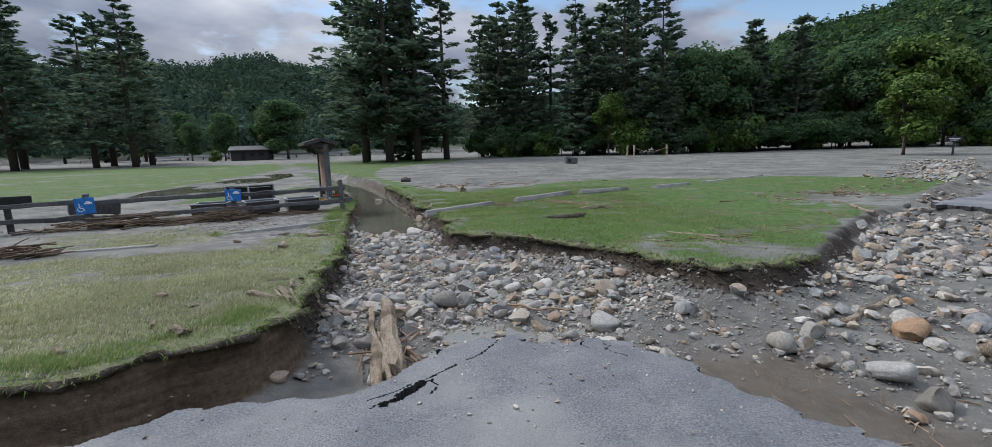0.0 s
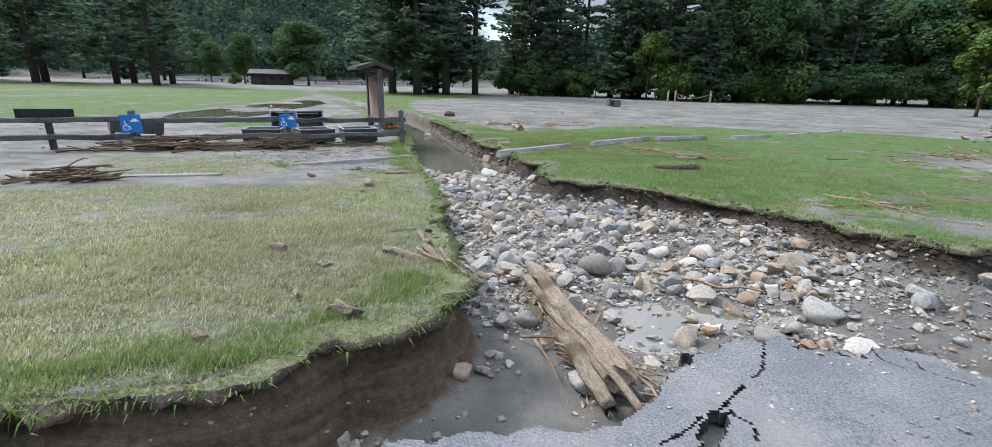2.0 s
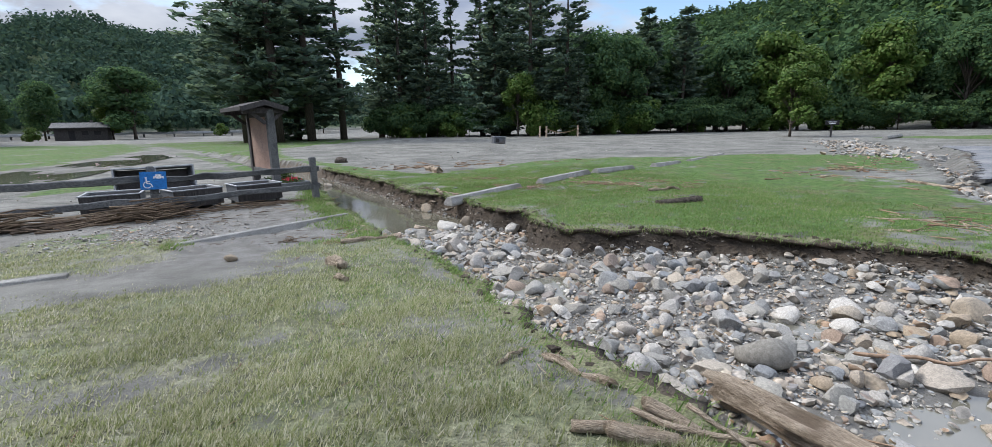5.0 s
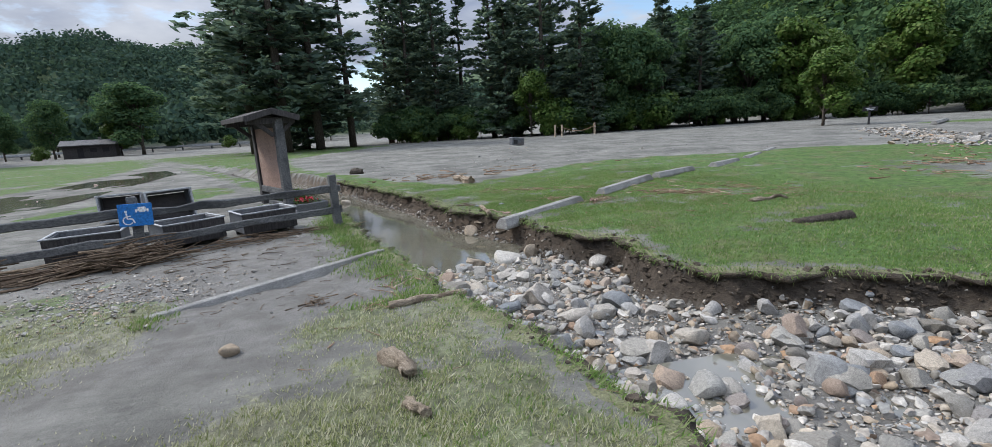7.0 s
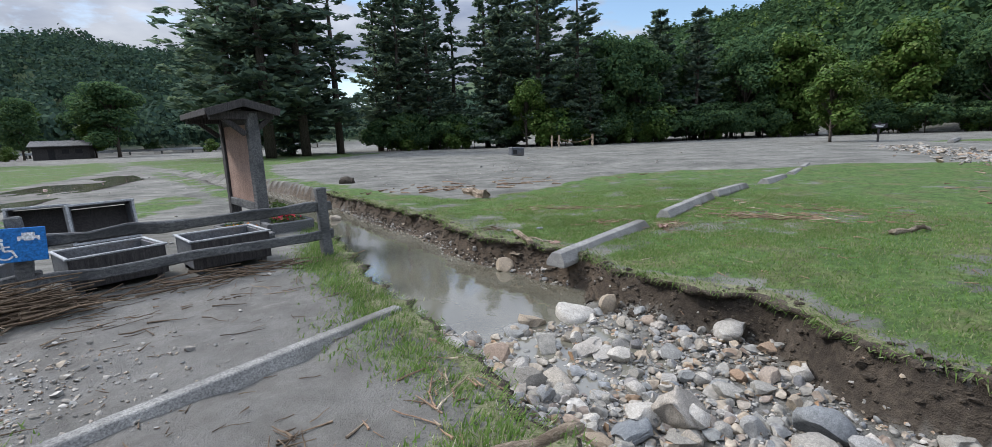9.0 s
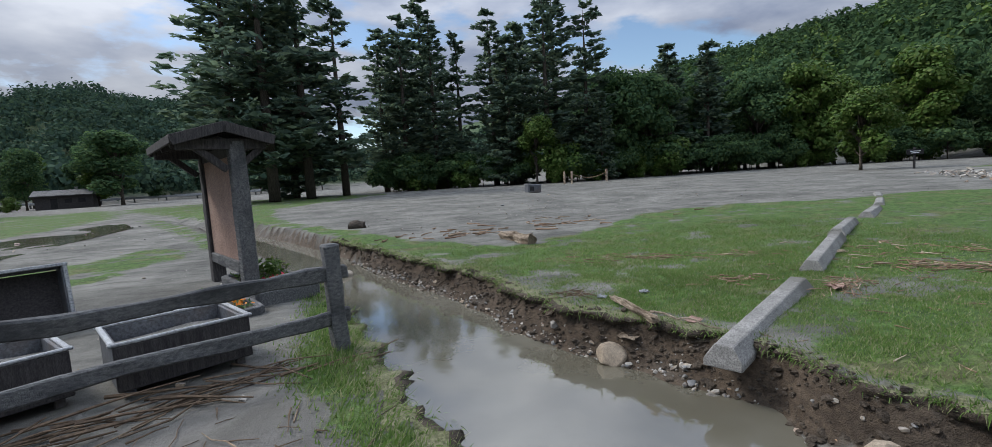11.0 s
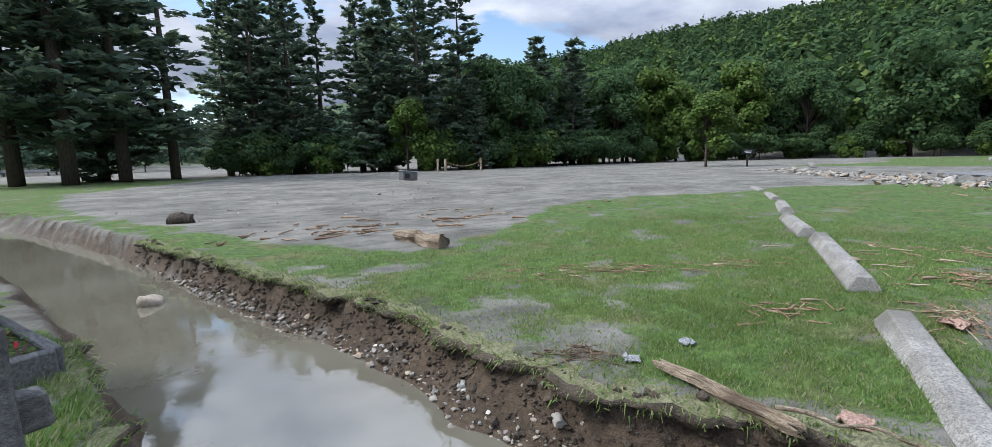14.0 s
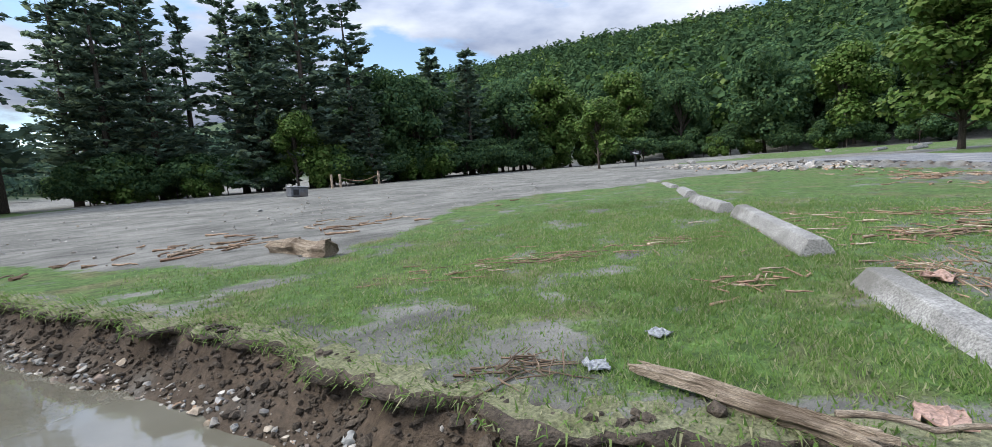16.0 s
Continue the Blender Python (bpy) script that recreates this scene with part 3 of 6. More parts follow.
def slab_mesh(name, inside, x0, x1, y0, y1, s, zfun, thick):
    nx2, ny2 = int((x1 - x0) / s), int((y1 - y0) / s)
    xs, ys = x0 + np.arange(nx2 + 1) * s, y0 + np.arange(ny2 + 1) * s
    XX, YY = np.meshgrid(xs, ys)
    XX = XX + rumple(XX, YY, 0.06, 3) * s * 0.3
    YY = YY + rumple(XX, YY, 0.06, 30) * s * 0.3
    keep = inside((XX[:-1, :-1] + XX[1:, 1:]) / 2, (YY[:-1, :-1] + YY[1:, 1:]) / 2)
    n0 = XX.size
    id0 = np.arange(n0).reshape(XX.shape)
    a, b2, c, d = id0[:-1, :-1], id0[:-1, 1:], id0[1:, 1:], id0[1:, :-1]
    top = np.stack([a, b2, c, d], -1)[keep]
    side = []
    pad = np.pad(keep, 1)
    for e0, e1, nb_ in ((a, b2, pad[:-2, 1:-1]), (b2, c, pad[1:-1, 2:]), (c, d, pad[2:, 1:-1]), (d, a, pad[1:-1, :-2])):
        k = keep & ~nb_
        side.append(np.stack([e0[k] + n0, e1[k] + n0, e1[k], e0[k]], -1))
    side = np.concatenate(side)
    ZZ = zfun(XX, YY)
    V = np.concatenate([np.stack([XX, YY, ZZ], -1).reshape(-1, 3), np.stack([XX, YY, ZZ - thick], -1).reshape(-1, 3)])
    F = np.concatenate([top, side])
    used, inv = np.unique(F, return_inverse=True)
    me = mesh_np(name, V[used], inv.reshape(F.shape), M_ASPHALT)
    me.materials.append(M_ASPHALT_EDGE)
    me.polygons.foreach_set("material_index", np.concatenate([np.zeros(len(top), np.int32), np.ones(len(side), np.int32)]))
    return me


ROAD_POLY = ROAD_EDGE + [(-3.0, -6), (4.8, -6)]
CRACKS = [[(0.50, 2.55), (0.36, 2.25), (0.22, 2.12), (0.06, 1.96), (-0.1, 1.76), (-0.24, 1.55)], [(-0.08, 1.86), (-0.2, 1.75), (-0.3, 1.68)], [(1.2, 2.7), (1.14, 2.52), (1.2, 2.44)],
          [(1.4, 2.6), (1.32, 2.46), (1.45, 2.3)], [(0.05, 1.9), (0.13, 1.8), (0.1, 1.7)]]


def on_road(x, y):
    ok = signed(ROAD_POLY, x, y) + rumple(x, y, 0.16, 9) * 0.05 + rumple(x, y, 0.05, 21) * 0.02 > 0
    for c, w in zip(CRACKS, (0.008, 0.007, 0.006, 0.006, 0.005)):
        ok &= line_distance(c, x, y) > w * (1 + 0.6 * rumple(x, y, 0.08, 15))
    hole = np.hypot(((x + 0.06) * 0.82 - (y - 1.76) * 0.57) / 0.055, ((x + 0.06) * 0.57 + (y - 1.76) * 0.82) / 0.19) + rumple(x, y, 0.07, 27) * 0.25 < 1
    return ok & ~hole


part_me("road_end", slab_mesh("road_end", on_road, -3.0, 2.8, 0.8, 3.3, 0.018, lambda x, y: road_z(x, y) + rumple(x, y, 0.3, 2) * 0.006, 0.07), road)
part_me("road_bed", slab_mesh("road_bed", lambda x, y: signed(ROAD_POLY, x, y) > 0, -3.2, 4.8, -6.0, 0.8, 0.2, road_z, 0.07), road)

# ---------------------------------------------------------------- turf lips along the cut banks


def turf_edge(name, line, skip=None):
    pts = []
    for (ax, ay), (bx, by) in zip(line, line[1:]):
        n_ = max(1, int(math.hypot(bx - ax, by - ay) / 0.05))
        pts += [(ax + (bx - ax) * i / n_, ay + (by - ay) * i / n_) for i in range(n_)]
    P = np.array(pts)
    T = np.gradient(P, axis=0)
    T /= np.linalg.norm(T, axis=1)[:, None] + 1e-9
    N = np.stack([T[:, 1], -T[:, 0]], -1)
    x, y = P[:, 0], P[:, 1]
    out = 0.11 + 0.07 * rumple(x, y, 0.3, 5) + 0.035 * rumple(x, y, 0.08, 13)
    prof = [(-0.22, -0.02), (-0.08, 0.002), (0.6, -0.006), (1.0, -0.022), (0.8, -0.05), (0.3, -0.08), (-0.1, -0.12)]
    rows = []
    for j, (o, dz) in enumerate(prof):
        off = np.where(o < 0, o, o * out) + 0.03 * rumple(x * 1.0 + j, y, 0.09, 20 + j)
        rows.append(np.stack([x + N[:, 0] * off, y + N[:, 1] * off, high_z(x, y) + dz + (0.004 + 0.004 * j) * rumple(x, y + j, 0.12, 10 + j)], -1))
    V = np.stack(rows, 1)
    m_, k = V.shape[:2]
    ids = np.arange(m_ * k).reshape(m_, k)
    F = np.stack([ids[:-1, :-1], ids[1:, :-1], ids[1:, 1:], ids[:-1, 1:]], -1).reshape(-1, 4)
    me = mesh_np(name, V.reshape(-1, 3), F, M_TURF, True)
    me.materials.append(M_TURF_TOP)
    me.polygons.foreach_set("material_index", np.tile(np.array([1, 1, 0, 0, 0, 0], np.int32), m_ - 1))
    return tagged(new(name, me), "dark torn turf edge overhanging a cut bank", "bank edge", kind="structure"), P, N, out


edge_a = turf_edge("turf_edge", BANK_A)
edge_b = turf_edge("turf_edge", BANK_B[:17])
edge_q = turf_edge("turf_edge", BANK_Q[4:] + BANK_B[:1])

edge_p = turf_edge("turf_edge", BANK_A[-1:] + BANK_P[:7])

# ---------------------------------------------------------------- grass blades


def blades(name, n_, x0, x1, y0, y1, h0, h1, label, seed, width=0.006, dens=None, mat=M_GRASS):
    r = np.random.default_rng(seed)
    x, y = r.uniform(x0, x1, n_), r.uniform(y0, y1, n_)
    z, sd = land(x, y)
    t = turf_amount(x, y, sd)
    p = t * (0.55 + 0.6 * step(-0.8, 0.8, rumple(x, y, 0.3, 6)))
    if dens is not None:
        p = p * dens(x, y)
    ok = r.uniform(0, 1, n_) < p
    x, y, z, t = x[ok], y[ok], z[ok], t[ok]
    k = len(x)
    a = r.uniform(0, 6.28, k)
    h = r.uniform(h0, h1, k) * (0.5 + 0.6 * t)
    lean = h * r.uniform(0.2, 1.1, k)
    la = r.normal(0.6, 1.3, k)
    w = width * r.uniform(0.7, 1.5, k)
    base = np.stack([x, y, z - 0.004], -1)
    side = np.stack([np.cos(a) * w, np.sin(a) * w, np.zeros(k)], -1)
    tip = base + np.stack([np.cos(la) * lean, np.sin(la) * lean, h], -1)
    V = np.stack([base - side, base + side, tip], 1).reshape(-1, 3)
    F = np.arange(3 * k).reshape(-1, 3)
    return tagged(new(name, mesh_np(name, V, F, mat)), label, "grass", kind="stuff")


def fade(x0, x1, y0, y1, m_):
    return lambda x, y: step(x0, x0 + m_, x) * step(x1, x1 - m_, x) * step(y0, y0 + m_, y) * step(y1, y1 - m_, y)


blades("grass", 330000, -8.5, -1.3, 0.2, 8.6, 0.014, 0.040, "short matted grass dulled by silt", 11, 0.0045, lambda x, y: fade(-8.5, -1.0, -0.5, 9.5, 2.5)(x, y) * (0.25 + 0.75 * step(-0.6, 0.4, rumple(x, y, 0.09, 24))), M_GRASS_DUSTY)
blades("grass", 420000, -4.8, -1.3, 0.9, 6.6, 0.022, 0.052, "flattened pale blades of silted lawn grass", 15, 0.0028,
       lambda x, y: step(-4.8, -3.6, x) * step(6.6, 5.2, y) * (0.12 + 0.88 * step(-0.35, 0.35, rumple(x, y, 0.06, 28))) * (0.15 + 0.85 * step(-0.5, 0.3, rumple(x, y, 0.35, 22))), M_GRASS_DUSTY)
blades("grass", 70000, -3.3, -1.3, 1.0, 2.9, 0.032, 0.075, "long yellow-green grass along the bank's edge", 16, 0.003,
       lambda x, y: step(-0.55, -0.15, signed(CHANNEL, x, y)) * step(-0.2, 0.3, rumple(x, y, 0.2, 11)), M_GRASS)
blades("grass", 260000, -3.0, 2.6, 10.6, 15.5, 0.014, 0.04, "green lawn tufts on the stream's far side", 17, 0.003,
       lambda x, y: step(15.5, 13.5, y) * step(2.6, 1.2, x) * (0.2 + 0.8 * step(-0.4, 0.4, rumple(x, y, 0.16, 30))))
blades("grass", 60000, -5.4, -2.9, 7.8, 15.2, 0.03, 0.08, "tufts of grass on the stream bank", 12)
blades("grass", 300000, -3.4, 6.0, 3.8, 18.5, 0.012, 0.036, "short green lawn grass strewn with twigs", 13, 0.0055, fade(-4.5, 6.0, 3.0, 18.5, 3.0))


def fringe(edge, name, seed, label, mat=M_GRASS):
    """Longer blades and roots that hang over a bank's lip."""
    _, P, N, out = edge
    r = np.random.default_rng(seed)
    k = len(P) * 60
    i = r.integers(0, len(P), k)
    p = P[i] + r.normal(0, 0.03, (k, 2)) + N[i] * (out[i] * r.uniform(-1.6, 1.0, k))[:, None]
    z = high_z(p[:, 0], p[:, 1]) + r.uniform(-0.03, 0.01, k)
    base = np.stack([p[:, 0], p[:, 1], z], -1)
    a = r.uniform(0, 6.28, k)
    side = np.stack([np.cos(a), np.sin(a), np.zeros(k)], -1) * 0.005
    ln = r.uniform(0.02, 0.065, k)
    d = np.stack([N[i, 0] * ln * 0.7, N[i, 1] * ln * 0.7, r.uniform(-0.05, 0.045, k)], -1) + r.normal(0, 0.012, (k, 3))
    V = np.stack([base - side, base + side, base + d], 1).reshape(-1, 3)
    return tagged(new(name, mesh_np(name, V, np.arange(3 * k).reshape(-1, 3), mat)), label, "grass", kind="stuff")


fringe(edge_a, "bank_grass", 21, "grass hanging over the eroded bank")
fringe(edge_b, "bank_grass", 22, "grass hanging over the undercut island bank")
fringe(edge_p, "bank_grass", 24, "grass tufts along the fence-side stream bank")
fringe(edge_q, "bank_grass", 23, "thin grass along the stream bank")

# ---------------------------------------------------------------- stones


def stone_arrays(seed, sub, flat, rough):
    bm = bmesh.new()
    bmesh.ops.create_icosphere(bm, subdivisions=sub, radius=1)
    r = random.Random(seed)
    ax = (r.uniform(0.85, 1.25), r.uniform(0.7, 1.0), flat * r.uniform(0.85, 1.15))
    planes = [(Vector((r.gauss(0, 1), r.gauss(0, 1), r.gauss(0, 1))).normalized(), r.uniform(0.42, 0.78)) for _ in range(9)]
    for q in bm.verts:
        c = q.co.copy()
        for nrm, d in planes:
            over = c.dot(nrm) - d
            if over > 0:
                c -= nrm * over * 0.97
        c += noise.noise_vector(q.co * 1.3 + Vector((seed * 7.7, 0, 0))) * rough * 0.8
        c += noise.noise_vector(q.co * 4.1 + Vector((0, seed * 3.1, 0))) * 0.05
        q.co = Vector((c.x * ax[0], c.y * ax[1], c.z * ax[2])) * 1.12
    bm.verts.index_update()
    V = np.array([q.co[:] for q in bm.verts])
    F = np.array([[q.index for q in f.verts] for f in bm.faces])
    bm.free()
    return V, F


def turns(k, r, tilt):
    a = r.uniform(0, 6.283, k)
    p, q = r.normal(0, tilt, k), r.normal(0, tilt, k)
    ca, sa, cp, sp, cq, sq = np.cos(a), np.sin(a), np.cos(p), np.sin(p), np.cos(q), np.sin(q)
    R = np.zeros((k, 3, 3))
    R[:, 0, 0], R[:, 0, 1], R[:, 0, 2] = ca * cq - sa * sp * sq, -sa * cp, ca * sq + sa * sp * cq
    R[:, 1, 0], R[:, 1, 1], R[:, 1, 2] = sa * cq + ca * sp * sq, ca * cp, sa * sq - ca * sp * cq
    R[:, 2, 0], R[:, 2, 1], R[:, 2, 2] = -cp * sq, sp, cp * cq
    return R


PROTO = [stone_arrays(s, 2, f, g) for s, f, g in ((1, 0.62, 0.2), (2, 0.7, 0.26), (3, 0.5, 0.2), (4, 0.8, 0.16), (5, 0.45, 0.28), (6, 0.66, 0.32), (7, 0.75, 0.22), (8, 0.55, 0.2))]
PROTO_BIG = [stone_arrays(s, 3, f, g) for s, f, g in ((11, 0.72, 0.13), (12, 0.8, 0.12), (13, 0.6, 0.15), (14, 0.68, 0.18))]
PROTO_GRAVEL = [stone_arrays(s, 1, 0.65, 0.25) for s in (21, 22, 23, 24)]


def scatter(name, x, y, r, protos, mat, label, seed, sink=0.25, parent=None, tilt=0.3, zbase=None):
    g = np.random.default_rng(seed)
    z = land(x, y)[0] if zbase is None else zbase
    vs, fs, at = [], [], 0
    pick = g.integers(0, len(protos), len(x))
    R = turns(len(x), g, tilt)
    for k, (V, F) in enumerate(protos):
        m_ = pick == k
        if not m_.any():
            continue
        W = np.einsum("nij,vj->nvi", R[m_], V) * r[m_][:, None, None]
        W += np.stack([x[m_], y[m_], z[m_] + r[m_] * (0.6 - sink)], -1)[:, None, :]
        c = len(W)
        fs.append((F[None] + (np.arange(c) * len(V))[:, None, None] + at).reshape(-1, 3))
        vs.append(W.reshape(-1, 3))
        at += c * len(V)
    me = mesh_np(name, np.concatenate(vs), np.concatenate(fs), mat, True)
    me.set_sharp_from_angle(angle=radians(32))
    ob = new(name, me)
    if parent:
        ob.parent = parent
        return tagged(ob, label, kind="stuff")
    return tagged(ob, label, "stones", kind="stuff")


def stone_density(x, y, sd):
    mid = step(3.0, 4.2, y - 0.25 * x) * (y < 12)
    f = 0.25 + 0.75 * mid
    f = f * (0.45 + 0.55 * step(-0.7, 0.5, rumple(x, y, 0.55, 18)))
    f = f * (1 - 0.92 * np.exp(-(((x + 0.85) / 0.45) ** 2 + ((y - 2.5) / 0.7) ** 2)))
    f = f * (1 - 0.9 * np.exp(-(((x - 2.7) / 0.7) ** 2 + ((y - 2.2) / 1.0) ** 2)))
    f = f * (1 - 0.75 * np.exp(-(((x - 0.7) / 0.5) ** 2 + ((y - 4.0) / 0.35) ** 2)))
    f = f * np.where((y > 10.3) & (x < 0), 0.10, 1.0) * np.where(x > 3.4, 0.55, 1.0) * np.where(x > 7, 0.5, 1.0)
    f = f * np.where((y > 11.5) & (x < 0), 0.2, 1.0)
    f = f * step(0.05, -0.12, signed(SILT_BAR, x, y)) * (0.03 + 0.97 * step(0.1, -0.25, signed(MUD_FLAT, x, y)))
    return f * step(0.1, 0.3, sd)


g = np.random.default_rng(31)
cx, cy = g.uniform(-4.2, 13, 72000), g.uniform(-1.0, 13.5, 72000)
csd = signed(CHANNEL, cx, cy)
ok = g.uniform(0, 1, len(cx)) < stone_density(cx, cy, csd)
cx, cy = cx[ok], cy[ok]
cr = np.clip(np.exp(g.normal(math.log(0.029), 0.62, len(cx))), 0.012, 0.14)
cr = np.where(cx > 3.2, cr * 1.25, cr)
near = np.argsort(-(cr * ((cx > -2.8) & (cx < 1.6) & (cy > 2.2) & (cy < 10.2))))[:290]
streambed = tagged(new("stone_bed"), "washed river stones of grey, tan and rust", "stones", kind="structure")
is_near = np.zeros(len(cx), bool)
is_near[near] = True
scatter("stones", cx[~is_near], cy[~is_near], cr[~is_near], PROTO, M_STONE, "smaller washed stones in grey silt", 32, parent=streambed)
k2 = 95000
gx2, gy2 = g.uniform(-4.2, 6, k2), g.uniform(1.0, 13.0, k2)
gs = signed(CHANNEL, gx2, gy2)
gok = g.uniform(0, 1, k2) < np.clip(stone_density(gx2, gy2, gs) * 1.3 + 0.12 * (gs > 0.05) * (signed(SILT_BAR, gx2, gy2) < 0) * (signed(MUD_FLAT, gx2, gy2) < 0), 0, 1) * (gs > 0.04)
scatter("gravel", gx2[gok], gy2[gok], np.clip(np.exp(g.normal(math.log(0.013), 0.4, gok.sum())), 0.006, 0.03), PROTO_GRAVEL, M_STONE, "fine gravel between the stones", 33, parent=streambed)
stone_meshes = []
for V, F in PROTO + PROTO_BIG:
    stone_meshes.append(mesh_np("stone", V, F, M_STONE_OBJ, True))
    stone_meshes[-1].set_sharp_from_angle(angle=radians(30))
for i in near:
    ob = new("stone", stone_meshes[g.integers(0, len(stone_meshes))])
    r = float(cr[i])
    ob.matrix_world = pose(cx[i], cy[i], ground_z(cx[i], cy[i]) + r * 0.35, g.normal(0, 14), g.normal(0, 14), g.uniform(0, 360)) @ Matrix.Scale(r, 4)
    ob.parent = streambed

BOULDERS = [(-4.43, 7.18, 0.075, "flat grey stone lying on silt"), (-0.22, 4.54, 0.16, "round tan boulder among stream stones"), (0.54, 5.17, 0.13, "rust-coloured boulder among stream stones"), (-1.82, 10.19, 0.2, "broad pale boulder at the water's edge"),
            (-1.95, 8.36, 0.2, "smooth grey boulder in the gravel"), (-2.45, 8.98, 0.12, "brown boulder in the gravel"), (-1.7, 10.85, 0.14, "blue-grey boulder at the water's edge"),
            (-1.28, 2.45, 0.08, "tan stone under the cut bank"), (-0.9, 3.42, 0.11, "grey boulder beside the log"), (-0.54, 2.59, 0.11, "grey boulder at the foot of the log"),
            (1.59, 3.76, 0.16, "large tan boulder near the road's edge"), (-2.13, 12.0, 0.12, "pale boulder lying in the stream"), (-2.4, 12.69, 0.06, "white stone on the mud bank"),
            (-4.8, 17.3, 0.15, "pale rock standing out of the water"), (-5.0, 19.6, 0.12, "grey rock standing out of the water"), (3.03, 3.08, 0.13, "tan boulder on the mud"), (4.32, 3.33, 0.17, "pale boulder on the mud"),
            (3.56, 2.61, 0.17, "grey boulder on the mud"), (3.64, 2.23, 0.14, "tan boulder on the mud"), (3.4, 3.3, 0.12, "white quartz boulder on the mud"), (1.0, 5.0, 0.14, "brown boulder among stream stones"),
            (-1.1, 4.6, 0.12, "dark tan boulder among stream stones"), (-0.9, 5.3, 0.1, "grey boulder among stream stones"), (-0.9, 9.2, 0.15, "dark boulder under the island bank"), (1.7, 4.6, 0.12, "pale boulder among stream stones")]
for x, y, r, label in BOULDERS:
    V, F = PROTO_BIG[int(x * 37 + y * 11) % 4]
    ob = tagged(new("boulder", mesh_np("boulder", V, F, M_STONE_OBJ, True)), label, "boulder", "boulders in the stream")
    ob.matrix_world = pose(x, y, (ground_z(x, y) if y < 13 else -0.33) + r * 0.42, 6, -5, x * 97) @ Matrix.Scale(r, 4)

# pebbles and rubble strewn over the silt and the bank toe
k3 = 5000
px_, py_ = g.uniform(-16, 14, k3), g.uniform(8, 34, k3)
psd = signed(CHANNEL, px_, py_)
pt = turf_amount(px_, py_, psd)
pok = (psd < -0.1) & (pt < 0.15) & (g.uniform(0, 1, k3) < 0.15 + 0.5 * step(0.2, 1.0, rumple(px_, py_, 2.2, 25)))
scatter("pebbles", px_[pok], py_[pok], np.clip(np.exp(g.normal(math.log(0.018), 0.55, pok.sum())), 0.008, 0.09), PROTO_GRAVEL, M_STONE, "scattered pebbles on grey silt", 34)
k4 = 1100
li = g.integers(0, len(edge_q[1]), k4)
off = 0.22 + np.abs(g.normal(0.0, 0.16, k4))
bx_, by_ = edge_q[1][li, 0] + edge_q[2][li, 0] * off + g.normal(0, 0.04, k4), edge_q[1][li, 1] + edge_q[2][li, 1] * off + g.normal(0, 0.04, k4)
scatter("bank_rubble", bx_, by_, np.clip(np.exp(g.normal(math.log(0.011), 0.6, k4)), 0.005, 0.05), PROTO_GRAVEL, M_STONE, "gravel and clods below the stream bank", 35)
for e_, sd_ in ((edge_a, 37), (edge_b, 38), (edge_q, 39)):
    k6 = 2400 if e_ is not edge_q else 3000
    li = g.integers(0, len(e_[1]), k6)
    off = 0.03 + np.abs(g.normal(0.10, 0.10, k6))
    keep = signed(SILT_BAR, e_[1][li, 0] + e_[2][li, 0] * off, e_[1][li, 1] + e_[2][li, 1] * off) < -0.05
    keep &= (e_[1][li, 1] > 2.5) | (e_ is not edge_a)
    off[:300] = 0.24 + np.abs(g.normal(0.0, 0.12, 300))
    bx_, by_ = e_[1][li, 0] + e_[2][li, 0] * off + g.normal(0, 0.04, k6), e_[1][li, 1] + e_[2][li, 1] * off + g.normal(0, 0.04, k6)
    rs = np.clip(np.exp(g.normal(math.log(0.015), 0.5, k6)), 0.005, 0.045)
    keep[:300] = False
    scatter("soil_clods", bx_[keep], by_[keep], rs[keep], PROTO_GRAVEL, M_TURF, "dark clods of soil crumbled from the bank", sd_)
    scatter("bank_stones", bx_[:300], by_[:300], rs[:300] * 1.2, PROTO, M_STONE, "stones washed out of the cut bank", sd_ + 3)
k8 = 1500
sx_, sy_ = g.normal(-6.1, 0.6, k8), g.normal(9.0, 0.45, k8)
scatter("silt_gravel", sx_, sy_, np.clip(np.exp(g.normal(math.log(0.011), 0.45, k8)), 0.005, 0.035), PROTO_GRAVEL, M_STONE, "grey gravel washed onto the silt near the fence", 40)
k5 = 500
fu = g.uniform(0, 1, k5)
fx, fy = 15 + 11 * fu + g.normal(0, 0.8, k5), 16 + 13 * fu + g.normal(0, 0.8, k5)
scatter("far_stones", fx, fy, np.clip(np.exp(g.normal(math.log(0.08), 0.4, k5)), 0.04, 0.22), PROTO_GRAVEL, M_STONE, "pale stones strewn across the silt flat", 36)

k7 = 900
rx_, ry_ = g.uniform(-2.6, 2.4, k7), 2.7 - np.abs(g.normal(0, 0.8, k7))
rok = signed(ROAD_POLY, rx_, ry_) > 0.05
scatter("road_grit", rx_[rok], ry_[rok], np.clip(np.exp(g.normal(math.log(0.006), 0.5, rok.sum())), 0.003, 0.02), PROTO_GRAVEL, M_STONE, "loose grit lying on the broken asphalt", 51, 0.2, None, 0.3, road_z(rx_[rok], ry_[rok]))

# ---------------------------------------------------------------- trees


def quad_cloud(c, d, n_, ln, wd):
    """Leaf or spray quads at centres c, along d, facing n_."""
    d = d / (np.linalg.norm(d, axis=1)[:, None] + 1e-9)
    s = np.cross(d, n_)
    s = s / (np.linalg.norm(s, axis=1)[:, None] + 1e-9)
    a, b_ = d * ln[:, None] * 0.5, s * wd[:, None] * 0.5
    V = np.stack([c - a, c + b_ - a * 0.1, c + a, c - b_ - a * 0.1], 1).reshape(-1, 3)
    return V, np.arange(len(V)).reshape(-1, 4)


